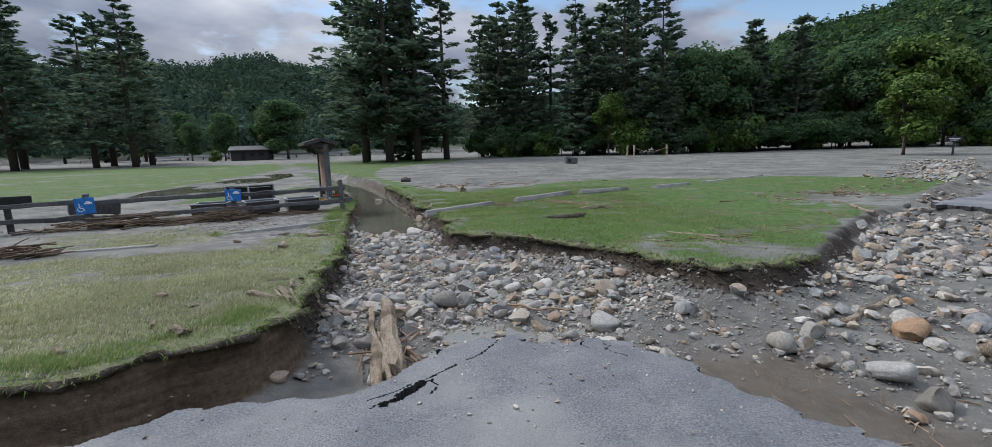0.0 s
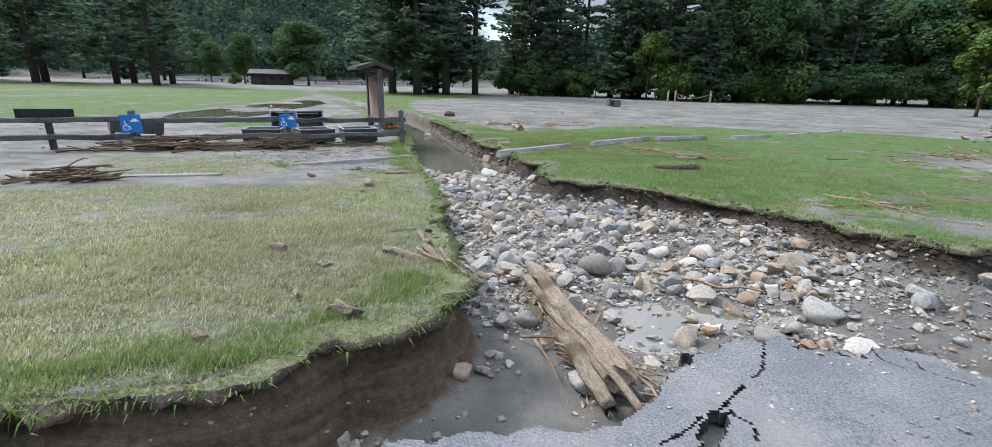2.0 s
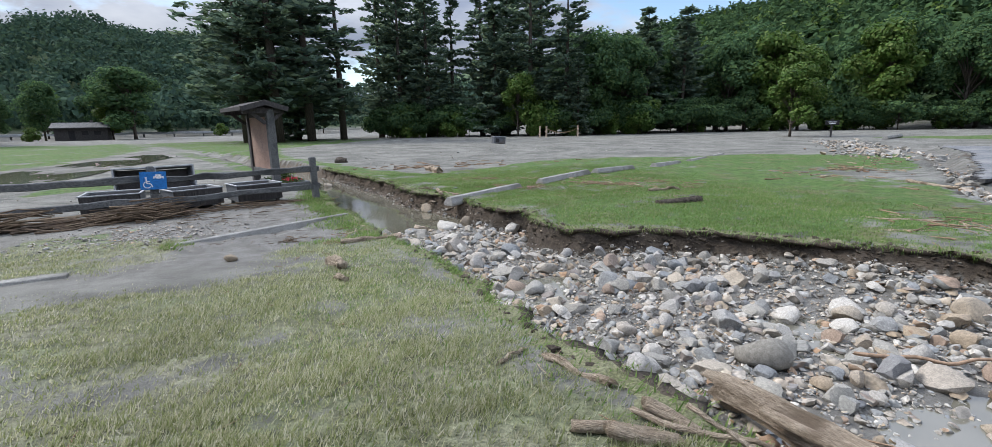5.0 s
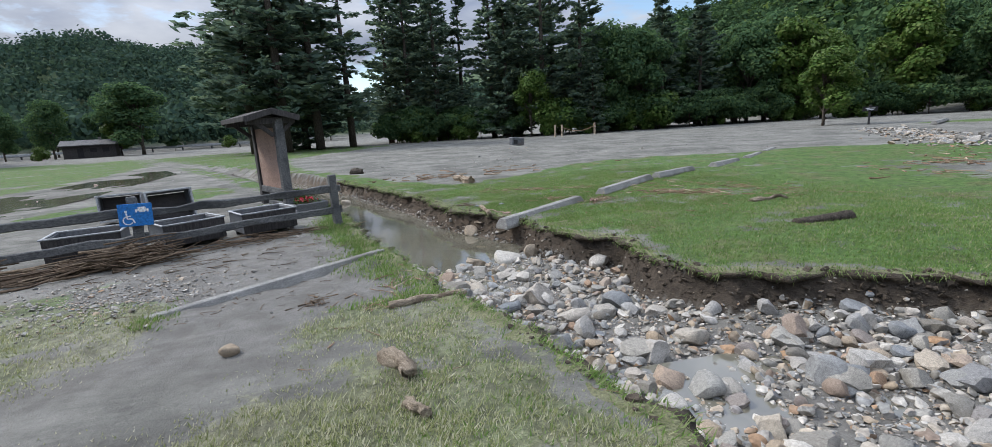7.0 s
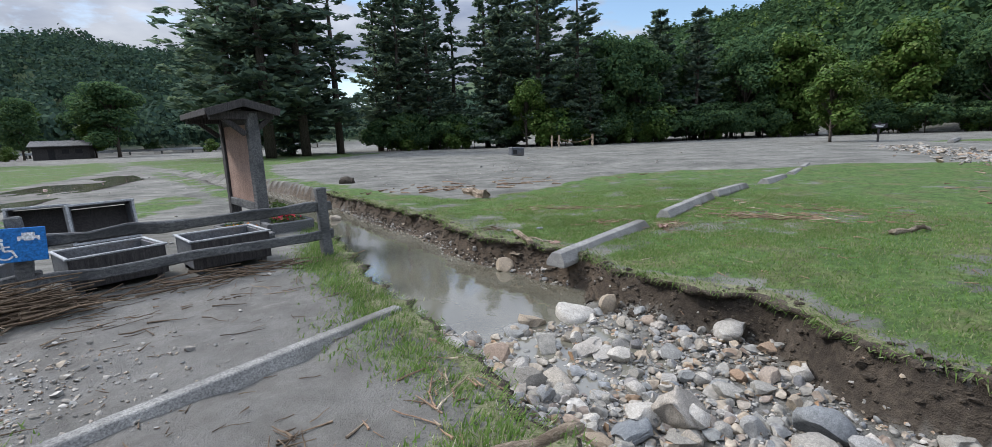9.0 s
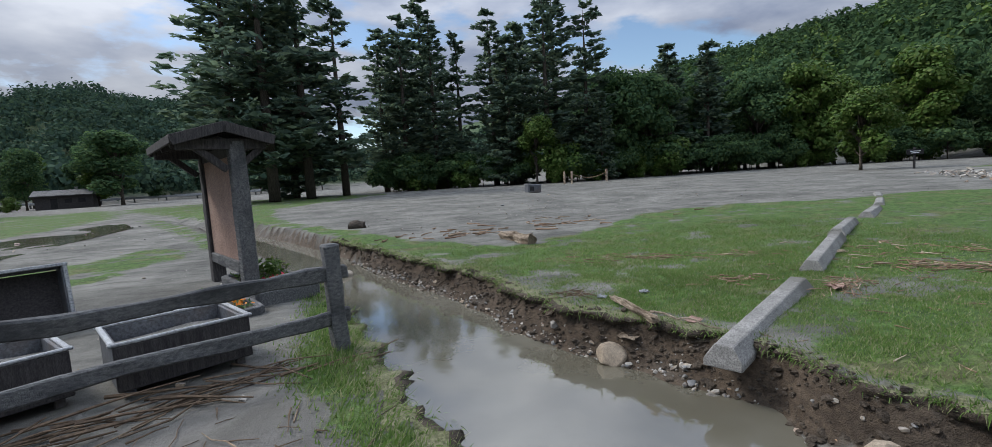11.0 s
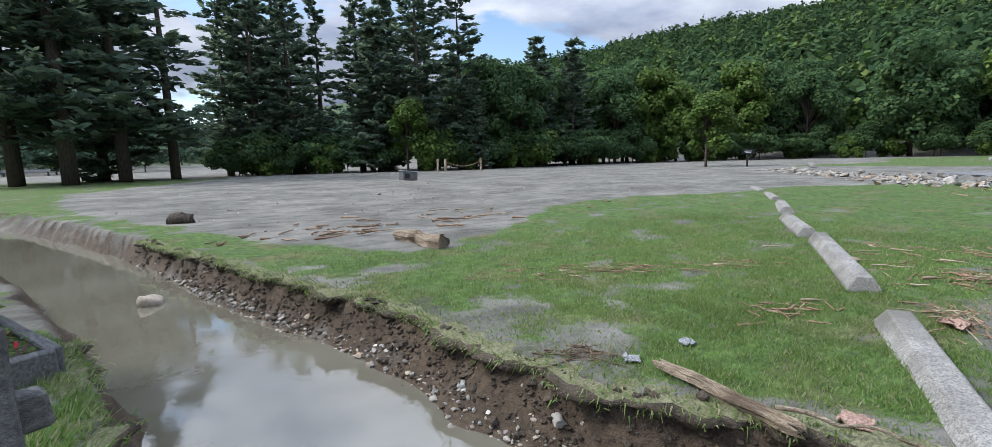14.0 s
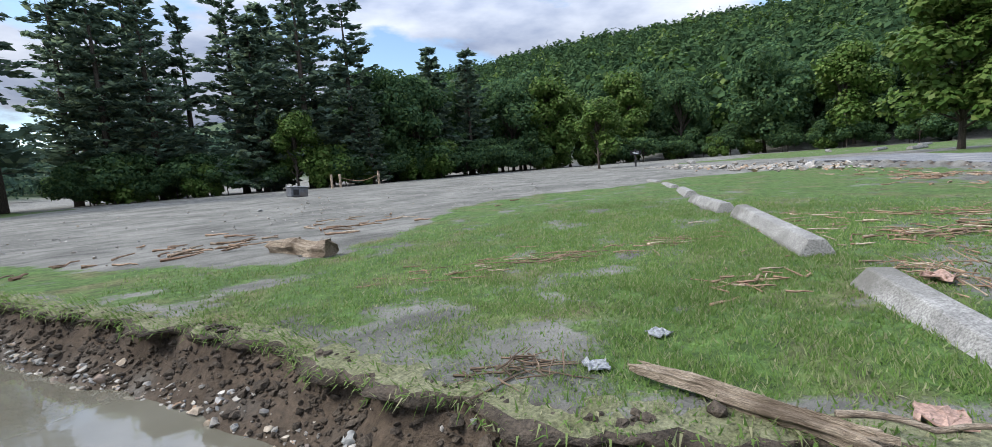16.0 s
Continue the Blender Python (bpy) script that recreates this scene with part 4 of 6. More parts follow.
def conifer(seed, h, rmax, whorls=26, bare=0.12, gaps=0.15, per=34):
    r = np.random.default_rng(seed)
    C, D, L = [], [], []
    limbs = []
    lop = r.uniform(0.6, 1.15, 8)
    for w in range(whorls):
        f = bare + (1 - bare) * (w + r.uniform(-0.3, 0.3)) / whorls
        f = min(max(f, bare), 0.99)
        for _ in range(6):
            if r.uniform() < gaps:
                continue
            a = r.uniform(0, 6.283)
            rr = rmax * (0.16 + 0.95 * (1 - f) ** 0.75) * r.uniform(0.55, 1.1) * lop[int(a / 6.2832 * 8) % 8]
            rise = rr * r.uniform(-0.28, 0.22)
            z0_ = f * h
            n_ = max(8, int(per * rr / rmax + 10))
            s = r.uniform(0.12, 1, n_) ** 0.7
            lat = r.normal(0, 0.17, n_) * rr * (1.1 - s * 0.7)
            x = np.cos(a) * s * rr - np.sin(a) * lat
            y = np.sin(a) * s * rr + np.cos(a) * lat
            z = z0_ + rise * s + 0.12 * rr * s * s + r.normal(0, 0.12, n_)
            C.append(np.stack([x, y, z], -1))
            da = a + r.normal(0, 0.6, n_)
            D.append(np.stack([np.cos(da), np.sin(da), r.normal(0.05, 0.28, n_)], -1))
            L.append(r.uniform(0.5, 1.15, n_))
            limbs.append((a, z0_, rr * 0.85, rise))
    C, D, L = np.concatenate(C), np.concatenate(D), np.concatenate(L)
    N = np.stack([r.normal(0, 0.95, len(C)), r.normal(0, 0.95, len(C)), np.ones(len(C))], -1)
    V, F = quad_cloud(C, D, N, L, L * r.uniform(0.32, 0.55, len(L)))
    bm = tube([(0, 0, -0.3), (0.05, 0, h * 0.3), (-0.05, 0.05, h * 0.65), (0, 0, h * 0.97)], [0.018 * h, 0.014 * h, 0.008 * h, 0.02], 9, 0.15, seed)
    for a, z, ln, rise in limbs[::2]:
        tube([(0, 0, z), (math.cos(a) * ln * 0.5, math.sin(a) * ln * 0.5, z + rise * 0.45), (math.cos(a) * ln, math.sin(a) * ln, z + rise + 0.1 * ln)], [0.05, 0.03, 0.008], 4, 0, 0, bm)
    return bm, mesh_np("crown", V, F, M_NEEDLE)


def broadleaf(seed, h, rad, leaf, mat, trunk_h=0.3, lobes=22, per=330, fork=False):
    r = np.random.default_rng(seed)
    C, N = [], []
    ends = []
    for k in range(lobes):
        u = r.uniform(0, 1)
        f = trunk_h + (1 - trunk_h) * (0.12 + 0.80 * u)
        ring = math.sin(math.pi * min(0.97, 0.22 + 0.70 * u)) ** 0.7
        a, rr = r.uniform(0, 6.283), rad * ring * r.uniform(0.3, 0.85)
        c = np.array([math.cos(a) * rr, math.sin(a) * rr, f * h])
        ends.append(c)
        lr = rad * r.uniform(0.26, 0.46)
        d = r.normal(0, 1, (per, 3))
        d /= np.linalg.norm(d, axis=1)[:, None]
        C.append(c + d * (lr * r.uniform(0.45, 1.08, per) ** 0.6)[:, None] * np.array([1, 1, 0.8]))
        N.append(d + r.normal(0, 0.5, (per, 3)) + np.array([0, 0, 0.5]))
    C, N = np.concatenate(C), np.concatenate(N)
    D = np.cross(N, r.normal(0, 1, N.shape))
    ln = r.uniform(0.7, 1.4, len(C)) * leaf
    V, F = quad_cloud(C, D, N, ln, ln * r.uniform(0.6, 0.9, len(C)))
    bm = tube([(0, 0, -0.3), (0.04, 0.02, h * trunk_h * 0.6), (0.0, 0.05, h * 0.5), (0.05, 0, h * 0.8)], [0.02 * h, 0.016 * h, 0.011 * h, 0.02], 9, 0.15, seed)
    for c in ends:
        z = max(h * trunk_h * 0.7, c[2] * 0.55)
        tube([(0, 0, z), (c[0] * 0.5, c[1] * 0.5, (z + c[2]) * 0.52), tuple(c)], [0.008 * h, 0.005 * h, 0.01], 5, 0, 0, bm)
    return bm, mesh_np("crown", V, F, mat)


def tree_kind(name, made, label, category, bark=None):
    bm, crown = made
    t = thing(name, label, category)
    part("trunk", bm, bark or M_BARK, t, "", True)
    part_me("crown", crown, t)
    return t


def plant(proto, x, y, s=1.0, turn=None, label=None, group="forest edge", z=None, sx=1.0):
    m_ = pose(x, y, ground_z(x, y) - 0.05 if z is None else z, 0, 0, random.uniform(0, 360) if turn is None else turn)
    c = copy_thing(proto, m_)
    c.scale = (s * sx, s * sx, s)
    if label:
        c["label"] = label
    c["group"] = group
    return c


pine_a = tree_kind("pine_tree", conifer(1, 25, 6.4, 30, 0.12, 0.30, 46), "tall dark white pine with layered boughs", "pine tree")
pine_b = tree_kind("pine_tree", conifer(2, 21, 4.4, 28, 0.1, 0.36, 40), "slim dark conifer with open boughs", "pine tree")
pine_c = tree_kind("pine_tree", conifer(3, 20, 5.4, 28, 0.03, 0.06, 58), "dense dark spruce with boughs to the ground", "spruce tree")
pine_d = tree_kind("pine_tree", conifer(4, 23, 5.4, 23, 0.14, 0.42, 50), "ragged white pine with gaps between boughs", "pine tree")
leaf_a = tree_kind("broadleaf_tree", broadleaf(5, 13, 4.6, 0.42, M_LEAF, 0.12, 30, 330), "dark green broadleaf tree at the wood's edge", "tree")
leaf_b = tree_kind("broadleaf_tree", broadleaf(6, 12, 4.2, 0.42, M_LEAF_LIGHT, 0.12, 28, 320), "lighter green broadleaf tree at the wood's edge", "tree")
leaf_c = tree_kind("broadleaf_tree", broadleaf(7, 15, 5.0, 0.45, M_LEAF, 0.1, 34, 330), "tall full broadleaf tree at the wood's edge", "tree")
bush_a = tree_kind("bush", broadleaf(8, 3.2, 2.0, 0.24, M_LEAF, 0.02, 14, 240), "low dark shrub under the trees", "bush")
bush_b = tree_kind("bush", broadleaf(9, 3.0, 2.0, 0.24, M_LEAF_LIGHT, 0.02, 14, 240), "low bright green shrub under the trees", "bush")
PROTOS = [pine_a, pine_b, pine_c, pine_d, leaf_a, leaf_b, leaf_c, bush_a, bush_b]

for x, y, p, s in ((-14.9, 57, pine_a, 1.08), (-18.5, 59, pine_a, 1.0), (-12.2, 60.5, pine_d, 1.1), (-9.0, 64, pine_d, 0.95), (-20.5, 66, pine_a, 0.98), (-15, 68, pine_c, 1.1)):
    plant(p, x, y, s, None, "tall dark white pine standing on the lawn", "pines on the lawn", None, 1.12)
for x, y, p, s in ((-57, 69, pine_a, 0.98), (-66, 72, pine_d, 1.0), (-73, 66, pine_a, 1.05), (-80, 74, pine_a, 1.1), (-86, 62, pine_c, 1.2), (-70, 80, pine_d, 1.1), (-63, 80, pine_b, 1.1), (-92, 70, pine_a, 1.1),
                   (-98, 55, pine_a, 1.1), (-100, 80, pine_c, 1.2), (-76, 92, pine_a, 1.0), (-106, 62, pine_d, 1.1)):
    plant(p, x, y, s, None, None, "pines beyond the field", None, 1.15)
plant(leaf_a, -49, 101, 0.95, 20, "round dark tree beside the cabin", "trees by the cabin", None, 1.35)
plant(leaf_b, -53.5, 103, 0.62, 80, "bright green tree beside the cabin", "trees by the cabin", None, 1.2)
plant(leaf_a, -66, 106, 0.8, 140, None, "trees by the cabin")
plant(leaf_a, -78, 112, 0.7, 200, None, "trees by the cabin")
plant(leaf_b, -88, 108, 0.6, 250, None, "trees by the cabin")
for x in (-40, -34, -28, -24):
    plant(leaf_a, x, 150 + (x % 7), 0.7, x * 3, None, "trees beyond the road")
random.seed(5)
EDGE = [(-5, 70), (-1, 69), (3, 68), (7, 66), (11, 64), (15, 62), (19, 61), (24, 62), (28, 62), (33, 63), (38, 63), (43, 62), (48, 61), (54, 60), (60, 56), (67, 50), (72, 41), (75, 31), (76, 20), (75, 9), (72, -2)]
for i, (x, y) in enumerate(EDGE):
    cone = x < 20
    for row, back in enumerate((0, 8) if cone else (0, 6, 13)):
        jx, jy = random.uniform(-1.8, 1.8), random.uniform(-1.5, 1.5)
        ux, uy = (0, 1) if x < 60 else (0.8, 0.6) if x < 72 else (1, 0.1)
        pool = (pine_c, pine_a, pine_b, pine_d, pine_a) if cone else (leaf_c, leaf_a, leaf_b, leaf_a, pine_c) if row == 0 else (leaf_c, leaf_a, leaf_c, pine_b)
        p = random.choice(pool)
        s = random.uniform(0.8, 1.02) if cone else random.uniform(0.72, 1.0)
        if cone and row:
            s *= 1.06
        if not cone:
            s *= 1.15
        if p in (pine_a, pine_b, pine_c, pine_d) and x > 20:
            s *= 0.75
        plant(p, x + ux * back + jx, y + uy * back + jy, s)
for i in range(100):
    t = random.uniform(0, len(EDGE) - 1.01)
    k = int(t)
    (ax, ay), (bx, by) = EDGE[k], EDGE[k + 1]
    x, y = ax + (bx - ax) * (t - k), ay + (by - ay) * (t - k)
    inx, iny = (0, -1) if x < 60 else (-0.9, -0.4)
    o = random.uniform(0.5, 3.2)
    plant(random.choice((bush_a, bush_a, bush_b)), x + inx * o, y + iny * o, random.uniform(0.7, 1.5), None, None, "shrubs along the wood")
plant(pine_c, 19, 58, 0.50, 30, "small spruce at the edge of the silt flat")
plant(leaf_b, 12, 60, 0.62, 60, "grey-green small tree before the dark wood")
plant(leaf_b, 30.7, 38.0, 0.50, 15, "young maple standing alone on the silt flat", "lone trees", None, 1.15)
plant(leaf_b, 31.5, 15.2, 0.7, 200, "broad bright green tree beside the far road", "lone trees", None, 1.2)
for p in PROTOS:
    p.matrix_world = pose(-140 + 12 * PROTOS.index(p), 130, ground_z(-140 + 12 * PROTOS.index(p), 130))
    p["group"] = "trees beyond the field"


def far_wood(name, n_, xs, ys, keep, size, per, seed, label, mats):
    r = np.random.default_rng(seed)
    x, y = r.uniform(*xs, n_), r.uniform(*ys, n_)
    ok = keep(x, y)
    x, y = x[ok], y[ok]
    z = land(x, y)[0]
    k = len(x)
    rad = size * r.uniform(0.7, 1.35, k)
    tall = r.uniform(1.0, 1.7, k)
    d = r.normal(0, 1, (k, per, 3))
    d[:, :, 2] = np.abs(d[:, :, 2]) * 1.0 - 0.15
    d /= np.linalg.norm(d, axis=2)[:, :, None]
    lump = 0.8 + 0.25 * np.sin(d[:, :, 0] * 5 + x[:, None]) * np.sin(d[:, :, 1] * 5 + y[:, None]) + 0.1 * r.normal(0, 1, (k, per))
    C = d * (rad[:, None] * lump)[:, :, None]
    C[:, :, 2] *= tall[:, None]
    C += np.stack([x, y, z + rad * 0.9], -1)[:, None, :]
    N = d + r.normal(0, 0.45, d.shape)
    C, N = C.reshape(-1, 3), N.reshape(-1, 3)
    D = np.cross(N, r.normal(0, 1, N.shape))
    ln = np.repeat(rad, per) * r.uniform(0.22, 0.42, len(C))
    V, F = quad_cloud(C, D, N, ln, ln * 0.8)
    return tagged(new(name, mesh_np(name, V, F, mats)), label, "woodland", kind="stuff")


far_wood("hillside_forest", 3000, (55, 330), (-60, 330), lambda x, y: (hills(x, y) > 1.0) & (hills(x, y) < 108) & (np.hypot(x, y) < 340) & (np.degrees(np.arctan2(x, y)) > 8), 4.0, 200, 41, "dense mixed green forest on the steep hillside", M_HILL)
far_wood("hillside_forest", 700, (55, 330), (-60, 330), lambda x, y: (hills(x, y) > 1.0) & (np.hypot(x, y) < 300) & (np.degrees(np.arctan2(x, y)) > 8), 4.0, 130, 42, "lighter trees in the hillside forest", M_LEAF_LIGHT)
far_wood("distant_forest", 5200, (-520, 40), (100, 560), lambda x, y: (hills(x, y) > 2.0) & (np.hypot(x, y) > 190), 5.5, 70, 43, "distant forest covering the far hill", M_FAR)
far_wood("valley_trees", 420, (-240, -20), (125, 230), lambda x, y: np.abs(x + y * 0.35) < 400, 4.0, 110, 44, "belt of trees along the valley floor", M_FAR)
far_wood("woods_behind", 500, (-120, 120), (-140, -45), lambda x, y: np.hypot(x, y) > 45, 6.0, 60, 45, "woods behind the road", M_LEAF)

# ---------------------------------------------------------------- wheel stops and kerbs


def stop_mesh(length, w=0.25, h=0.15, seed=0):
    prof = [(-w / 2, 0), (-w / 2, h * 0.35), (-w * 0.24, h), (w * 0.24, h), (w / 2, h * 0.35), (w / 2, 0)]
    bm = bmesh.new()
    rows = []
    n_ = 24
    for i in range(n_ + 1):
        x = length * (i / n_ - 0.5)
        ring = []
        for y, z in prof:
            e = 0.03 if (i in (0, n_) and z > h * 0.5) else 0
            q = Vector((x - math.copysign(e, x), y, z))
            q += noise.noise_vector(q * 7 + Vector((seed * 3, 0, 0))) * 0.003
            ring.append(bm.verts.new(q))
        rows.append(ring)
    for a, c in zip(rows, rows[1:]):
        for k in range(len(prof)):
            bm.faces.new((a[k], a[(k + 1) % 6], c[(k + 1) % 6], c[k]))
    bm.faces.new(rows[0][::-1])
    bm.faces.new(rows[-1])
    bmesh.ops.recalc_face_normals(bm, faces=bm.faces[:])
    bmesh.ops.bevel(bm, geom=[e for e in bm.edges if len(e.link_faces) == 2 and e.calc_face_angle(0) > 0.5], offset=0.008, segments=1, affect="EDGES")
    me = bpy.data.meshes.new("wheel_stop")
    bm.to_mesh(me)
    bm.free()
    me.materials.append(M_CONCRETE)
    return me


def wheel_stop(a, c, label, w=0.25, h=0.15, seed=0):
    a, c = Vector(a), Vector(c)
    d = c - a
    ob = tagged(new("wheel_stop", stop_mesh(d.length, w, h, seed)), label, "wheel stop", "concrete wheel stops")
    ob.matrix_world = Matrix.Translation((a + c) / 2) @ pose(0, 0, 0, 0, -math.degrees(math.atan2(d.z, math.hypot(d.x, d.y))), math.degrees(math.atan2(d.y, d.x)))
    return ob


wheel_stop((-1.75, 11.06, -0.05), (-0.04, 12.18, 0.04), "weathered concrete wheel stop jutting over the eroded bank", 0.26, 0.16, 1)
wheel_stop((0.57, 12.64, 0.07), (2.28, 13.9, 0.125), "weathered concrete wheel stop lying in grass", 0.23, 0.15, 2)
wheel_stop((2.62, 14.22, 0.11), (4.4, 15.55, 0.05), "weathered concrete wheel stop lying in grass", 0.23, 0.14, 3)
wheel_stop((5.5, 16.2, 0.0), (7.1, 17.3, -0.03), "weathered concrete wheel stop lying in grass", 0.27, 0.16, 4)
wheel_stop((7.9, 17.9, -0.05), (9.4, 19.1, -0.06), "weathered concrete wheel stop lying in grass", 0.27, 0.16, 5)
wheel_stop((10.1, 19.7, -0.07), (11.6, 21.0, -0.08), "weathered concrete wheel stop at the lawn's end", 0.27, 0.16, 6)
wheel_stop((-5.45, 8.17, -0.02), (-3.5, 9.87, -0.025), "concrete wheel stop half buried in silt", 0.18, 0.14, 7)
wheel_stop((-7.35, 6.35, 0.03), (-5.75, 6.95, 0.02), "dark concrete wheel stop lying in silt", 0.24, 0.15, 8)
wheel_stop((-9.9, 4.6, 0.1), (-8.15, 5.35, 0.1), "dark concrete wheel stop lying in silt", 0.24, 0.15, 9)
for i, (a, c) in enumerate((((40, 20.6), (44.5, 20.9)), ((36.5, 18.1), (41, 18.0)), ((46, 25), (52.5, 27)), ((34, 12.8), (37.5, 14.0)), ((52, 20), (57, 20)), ((30, 29), (35, 32)))):
    wheel_stop((*a, ground_z(*a) + 0.02), (*c, ground_z(*c) + 0.02), "pale concrete kerb beyond the road", 0.35, 0.2, 20 + i)

# ---------------------------------------------------------------- fence with parking signs
F0, FD = Vector((-4.36, 12.22, 0)), Vector((-0.894, -0.447, 0))
fence = thing("fence", "weathered grey split-rail timber fence with two rails", "fence")
post_at = [0, 2.69, 5.75, 9.02, 12.2, 15.4]
FZ = lambda s: ground_z(F0.x + FD.x * s, F0.y + FD.y * s)
fa = math.degrees(math.atan2(FD.y, FD.x))
for i, s in enumerate(post_at):
    p = F0 + FD * s
    hgt = 1.0 if i == 0 else 0.98
    part("post", box((0.12, 0.12, hgt), (p.x, p.y, FZ(s) + hgt / 2 - 0.15), (random.uniform(-2, 2), random.uniform(-2, 2), fa), 0.015, 0.02, 5, None, i), M_WOOD_GREY, fence)
for i, (s, e) in enumerate(zip(post_at, post_at[1:])):
    for zr, hh in ((0.60, 0.11), (0.24, 0.11)):
        a, c = F0 + FD * (s - 0.1), F0 + FD * (e + 0.1)
        dz = random.uniform(-0.03, 0.03)
        z1, z2 = FZ(s) + zr + 0.03, FZ(e) + zr + dz
        mid = (a + c) / 2
        part("rail", box(((c - a).length, 0.055, hh), (mid.x, mid.y, (z1 + z2) / 2), (random.uniform(-6, 6), math.degrees(math.atan2(z1 - z2, (c - a).length)), fa), 0.012, 0.035, 9, None, i * 7 + int(zr * 10)), M_WOOD_GREY, fence)


def disc(rad, at, ring=0.0, n_=20, arc=(0, 360)):
    bm = bmesh.new()
    inner = max(rad - ring, 0.0) if ring else 0
    a0, a1 = radians(arc[0]), radians(arc[1])
    pts = [(math.cos(a0 + (a1 - a0) * k / n_), math.sin(a0 + (a1 - a0) * k / n_)) for k in range(n_ + 1)]
    for (c1, s1), (c2, s2) in zip(pts, pts[1:]):
        if inner:
            f = [(c1 * inner, s1 * inner), (c1 * rad, s1 * rad), (c2 * rad, s2 * rad), (c2 * inner, s2 * inner)]
        else:
            f = [(0, 0), (c1 * rad, s1 * rad), (c2 * rad, s2 * rad)]
        bm.faces.new([bm.verts.new((at[0] + u, at[1], at[2] + v_)) for u, v_ in f])
    return bm


def bar(u1, v1, u2, v2, w, y, bm=None):
    bm = bm or bmesh.new()
    d = Vector((u2 - u1, v2 - v1)).normalized() * w / 2
    n_ = Vector((-d.y, d.x))
    for f in (((u1, v1), (u2, v2)),):
        bm.faces.new([bm.verts.new((p[0], y, p[1])) for p in ((u1 + n_.x, v1 + n_.y), (u2 + n_.x, v2 + n_.y), (u2 - n_.x, v2 - n_.y), (u1 - n_.x, v1 - n_.y))])
    return bm


def parking_sign(s, w, h, zc, van, header, tilt, label):
    p = F0 + FD * s
    nrm = Vector((-FD.y, FD.x, 0))
    if nrm.y > 0:
        nrm = -nrm
    p = p + nrm * 0.12
    t = thing("parking_sign", label, "sign", pose(p.x, p.y, FZ(s) + zc, 0, tilt, fa - 180), "accessible parking signs")
    part("sign_plate", box((w, 0.012, h), (0, 0, 0), (0, 0, 0), 0.004), M_WHITE if header else M_BLUE, t)
    y = -0.009
    k = w / 0.36
    if header:
        part("symbol_field", box((w * 0.62, 0.004, h * 0.55), (0, -0.008, -h * 0.08), (0, 0, 0), 0.0), M_BLUE, t)
        for v_ in (0.40, 0.33):
            part("lettering", bar(-w * 0.36, h * v_, w * 0.36, h * v_, h * 0.035, y), M_BLUE, t, "line of unreadable blue lettering")
        y, k = -0.012, k * 0.55
    ox, oz = (-0.085 * k, -0.045 * k) if van else (0, -0.02 * k)
    wc = part("wheelchair_symbol", disc(0.058 * k, (ox, y, oz - 0.02 * k), 0.013 * k, 18, (100, 330)), M_WHITE, t)
    bm = bar(ox - 0.012 * k, oz + 0.075 * k, ox - 0.005 * k, oz + 0.0 * k, 0.017 * k, y)
    bar(ox - 0.005 * k, oz + 0.0 * k, ox + 0.045 * k, oz + 0.0 * k, 0.016 * k, y, bm)
    bar(ox + 0.042 * k, oz + 0.004 * k, ox + 0.068 * k, oz - 0.06 * k, 0.016 * k, y, bm)
    bar(ox - 0.01 * k, oz + 0.035 * k, ox + 0.035 * k, oz + 0.035 * k, 0.012 * k, y, bm)
    part("figure_symbol", bm, M_WHITE, t)
    part("round_mark", disc(0.015 * k, (ox - 0.014 * k, y, oz + 0.095 * k)), M_WHITE, t)
    if van:
        bm = bar(0.0, 0.055, 0.145, 0.055, 0.04, y)
        bar(0.03, 0.088, 0.115, 0.088, 0.035, y, bm)
        part("van_symbol", bm, M_WHITE, t)
        for u in (0.03, 0.115):
            part("van_wheel", disc(0.014, (u, y - 0.001, 0.035), 0, 12), M_BLUE, t)
    return t


parking_sign(2.69, 0.37, 0.30, 0.60, True, False, 3, "blue accessible van parking sign on a fence post")
parking_sign(5.75, 0.38, 0.38, 0.55, True, False, -2, "blue accessible parking sign on a fence post")
parking_sign(9.02, 0.42, 0.42, 0.56, False, True, 4, "white and blue accessible parking sign on a fence post")
bd = thing("notice_board", "low black board on a short post behind the fence", "board", pose(-10.9, 9.1, ground_z(-10.9, 9.1), 0, 0, fa - 180))
part("board", box((0.95, 0.05, 0.24), (0, 0, 0.72)), M_BLACK, bd)
part("post", box((0.10, 0.10, 0.8), (0, 0.05, 0.36)), M_WOOD_DARK, bd)

# ---------------------------------------------------------------- information kiosk
KD = Vector((-0.494, 0.870, 0))
K0 = Vector((-5.62, 14.50, 0))
ka = math.degrees(math.atan2(KD.y, KD.x))
kz = ground_z(-6.0, 15.2)
kiosk = thing("information_kiosk", "weathered timber notice kiosk with a small gabled roof", "kiosk", pose(K0.x, K0.y, kz, 0, 0, ka))
KL, KY = 1.72, 0.14
for x in (0, KL):
    # near post in grey timber, the other post in the darker timber
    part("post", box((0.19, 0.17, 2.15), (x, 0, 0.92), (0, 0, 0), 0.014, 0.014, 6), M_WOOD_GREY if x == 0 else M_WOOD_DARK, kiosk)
part("panel", box((KL - 0.19, 0.05, 1.34), (KL / 2, 0.02, 1.14), (0, 0, 0), 0.004), M_PANEL, kiosk, "faded brown notice panel")
part("rail", box((KL - 0.18, 0.11, 0.15), (KL / 2, 0.03, 0.40), (0, 0, 0), 0.01, 0.01, 4), M_WOOD_GREY, kiosk)
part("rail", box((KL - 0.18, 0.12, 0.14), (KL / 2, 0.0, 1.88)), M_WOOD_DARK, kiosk)
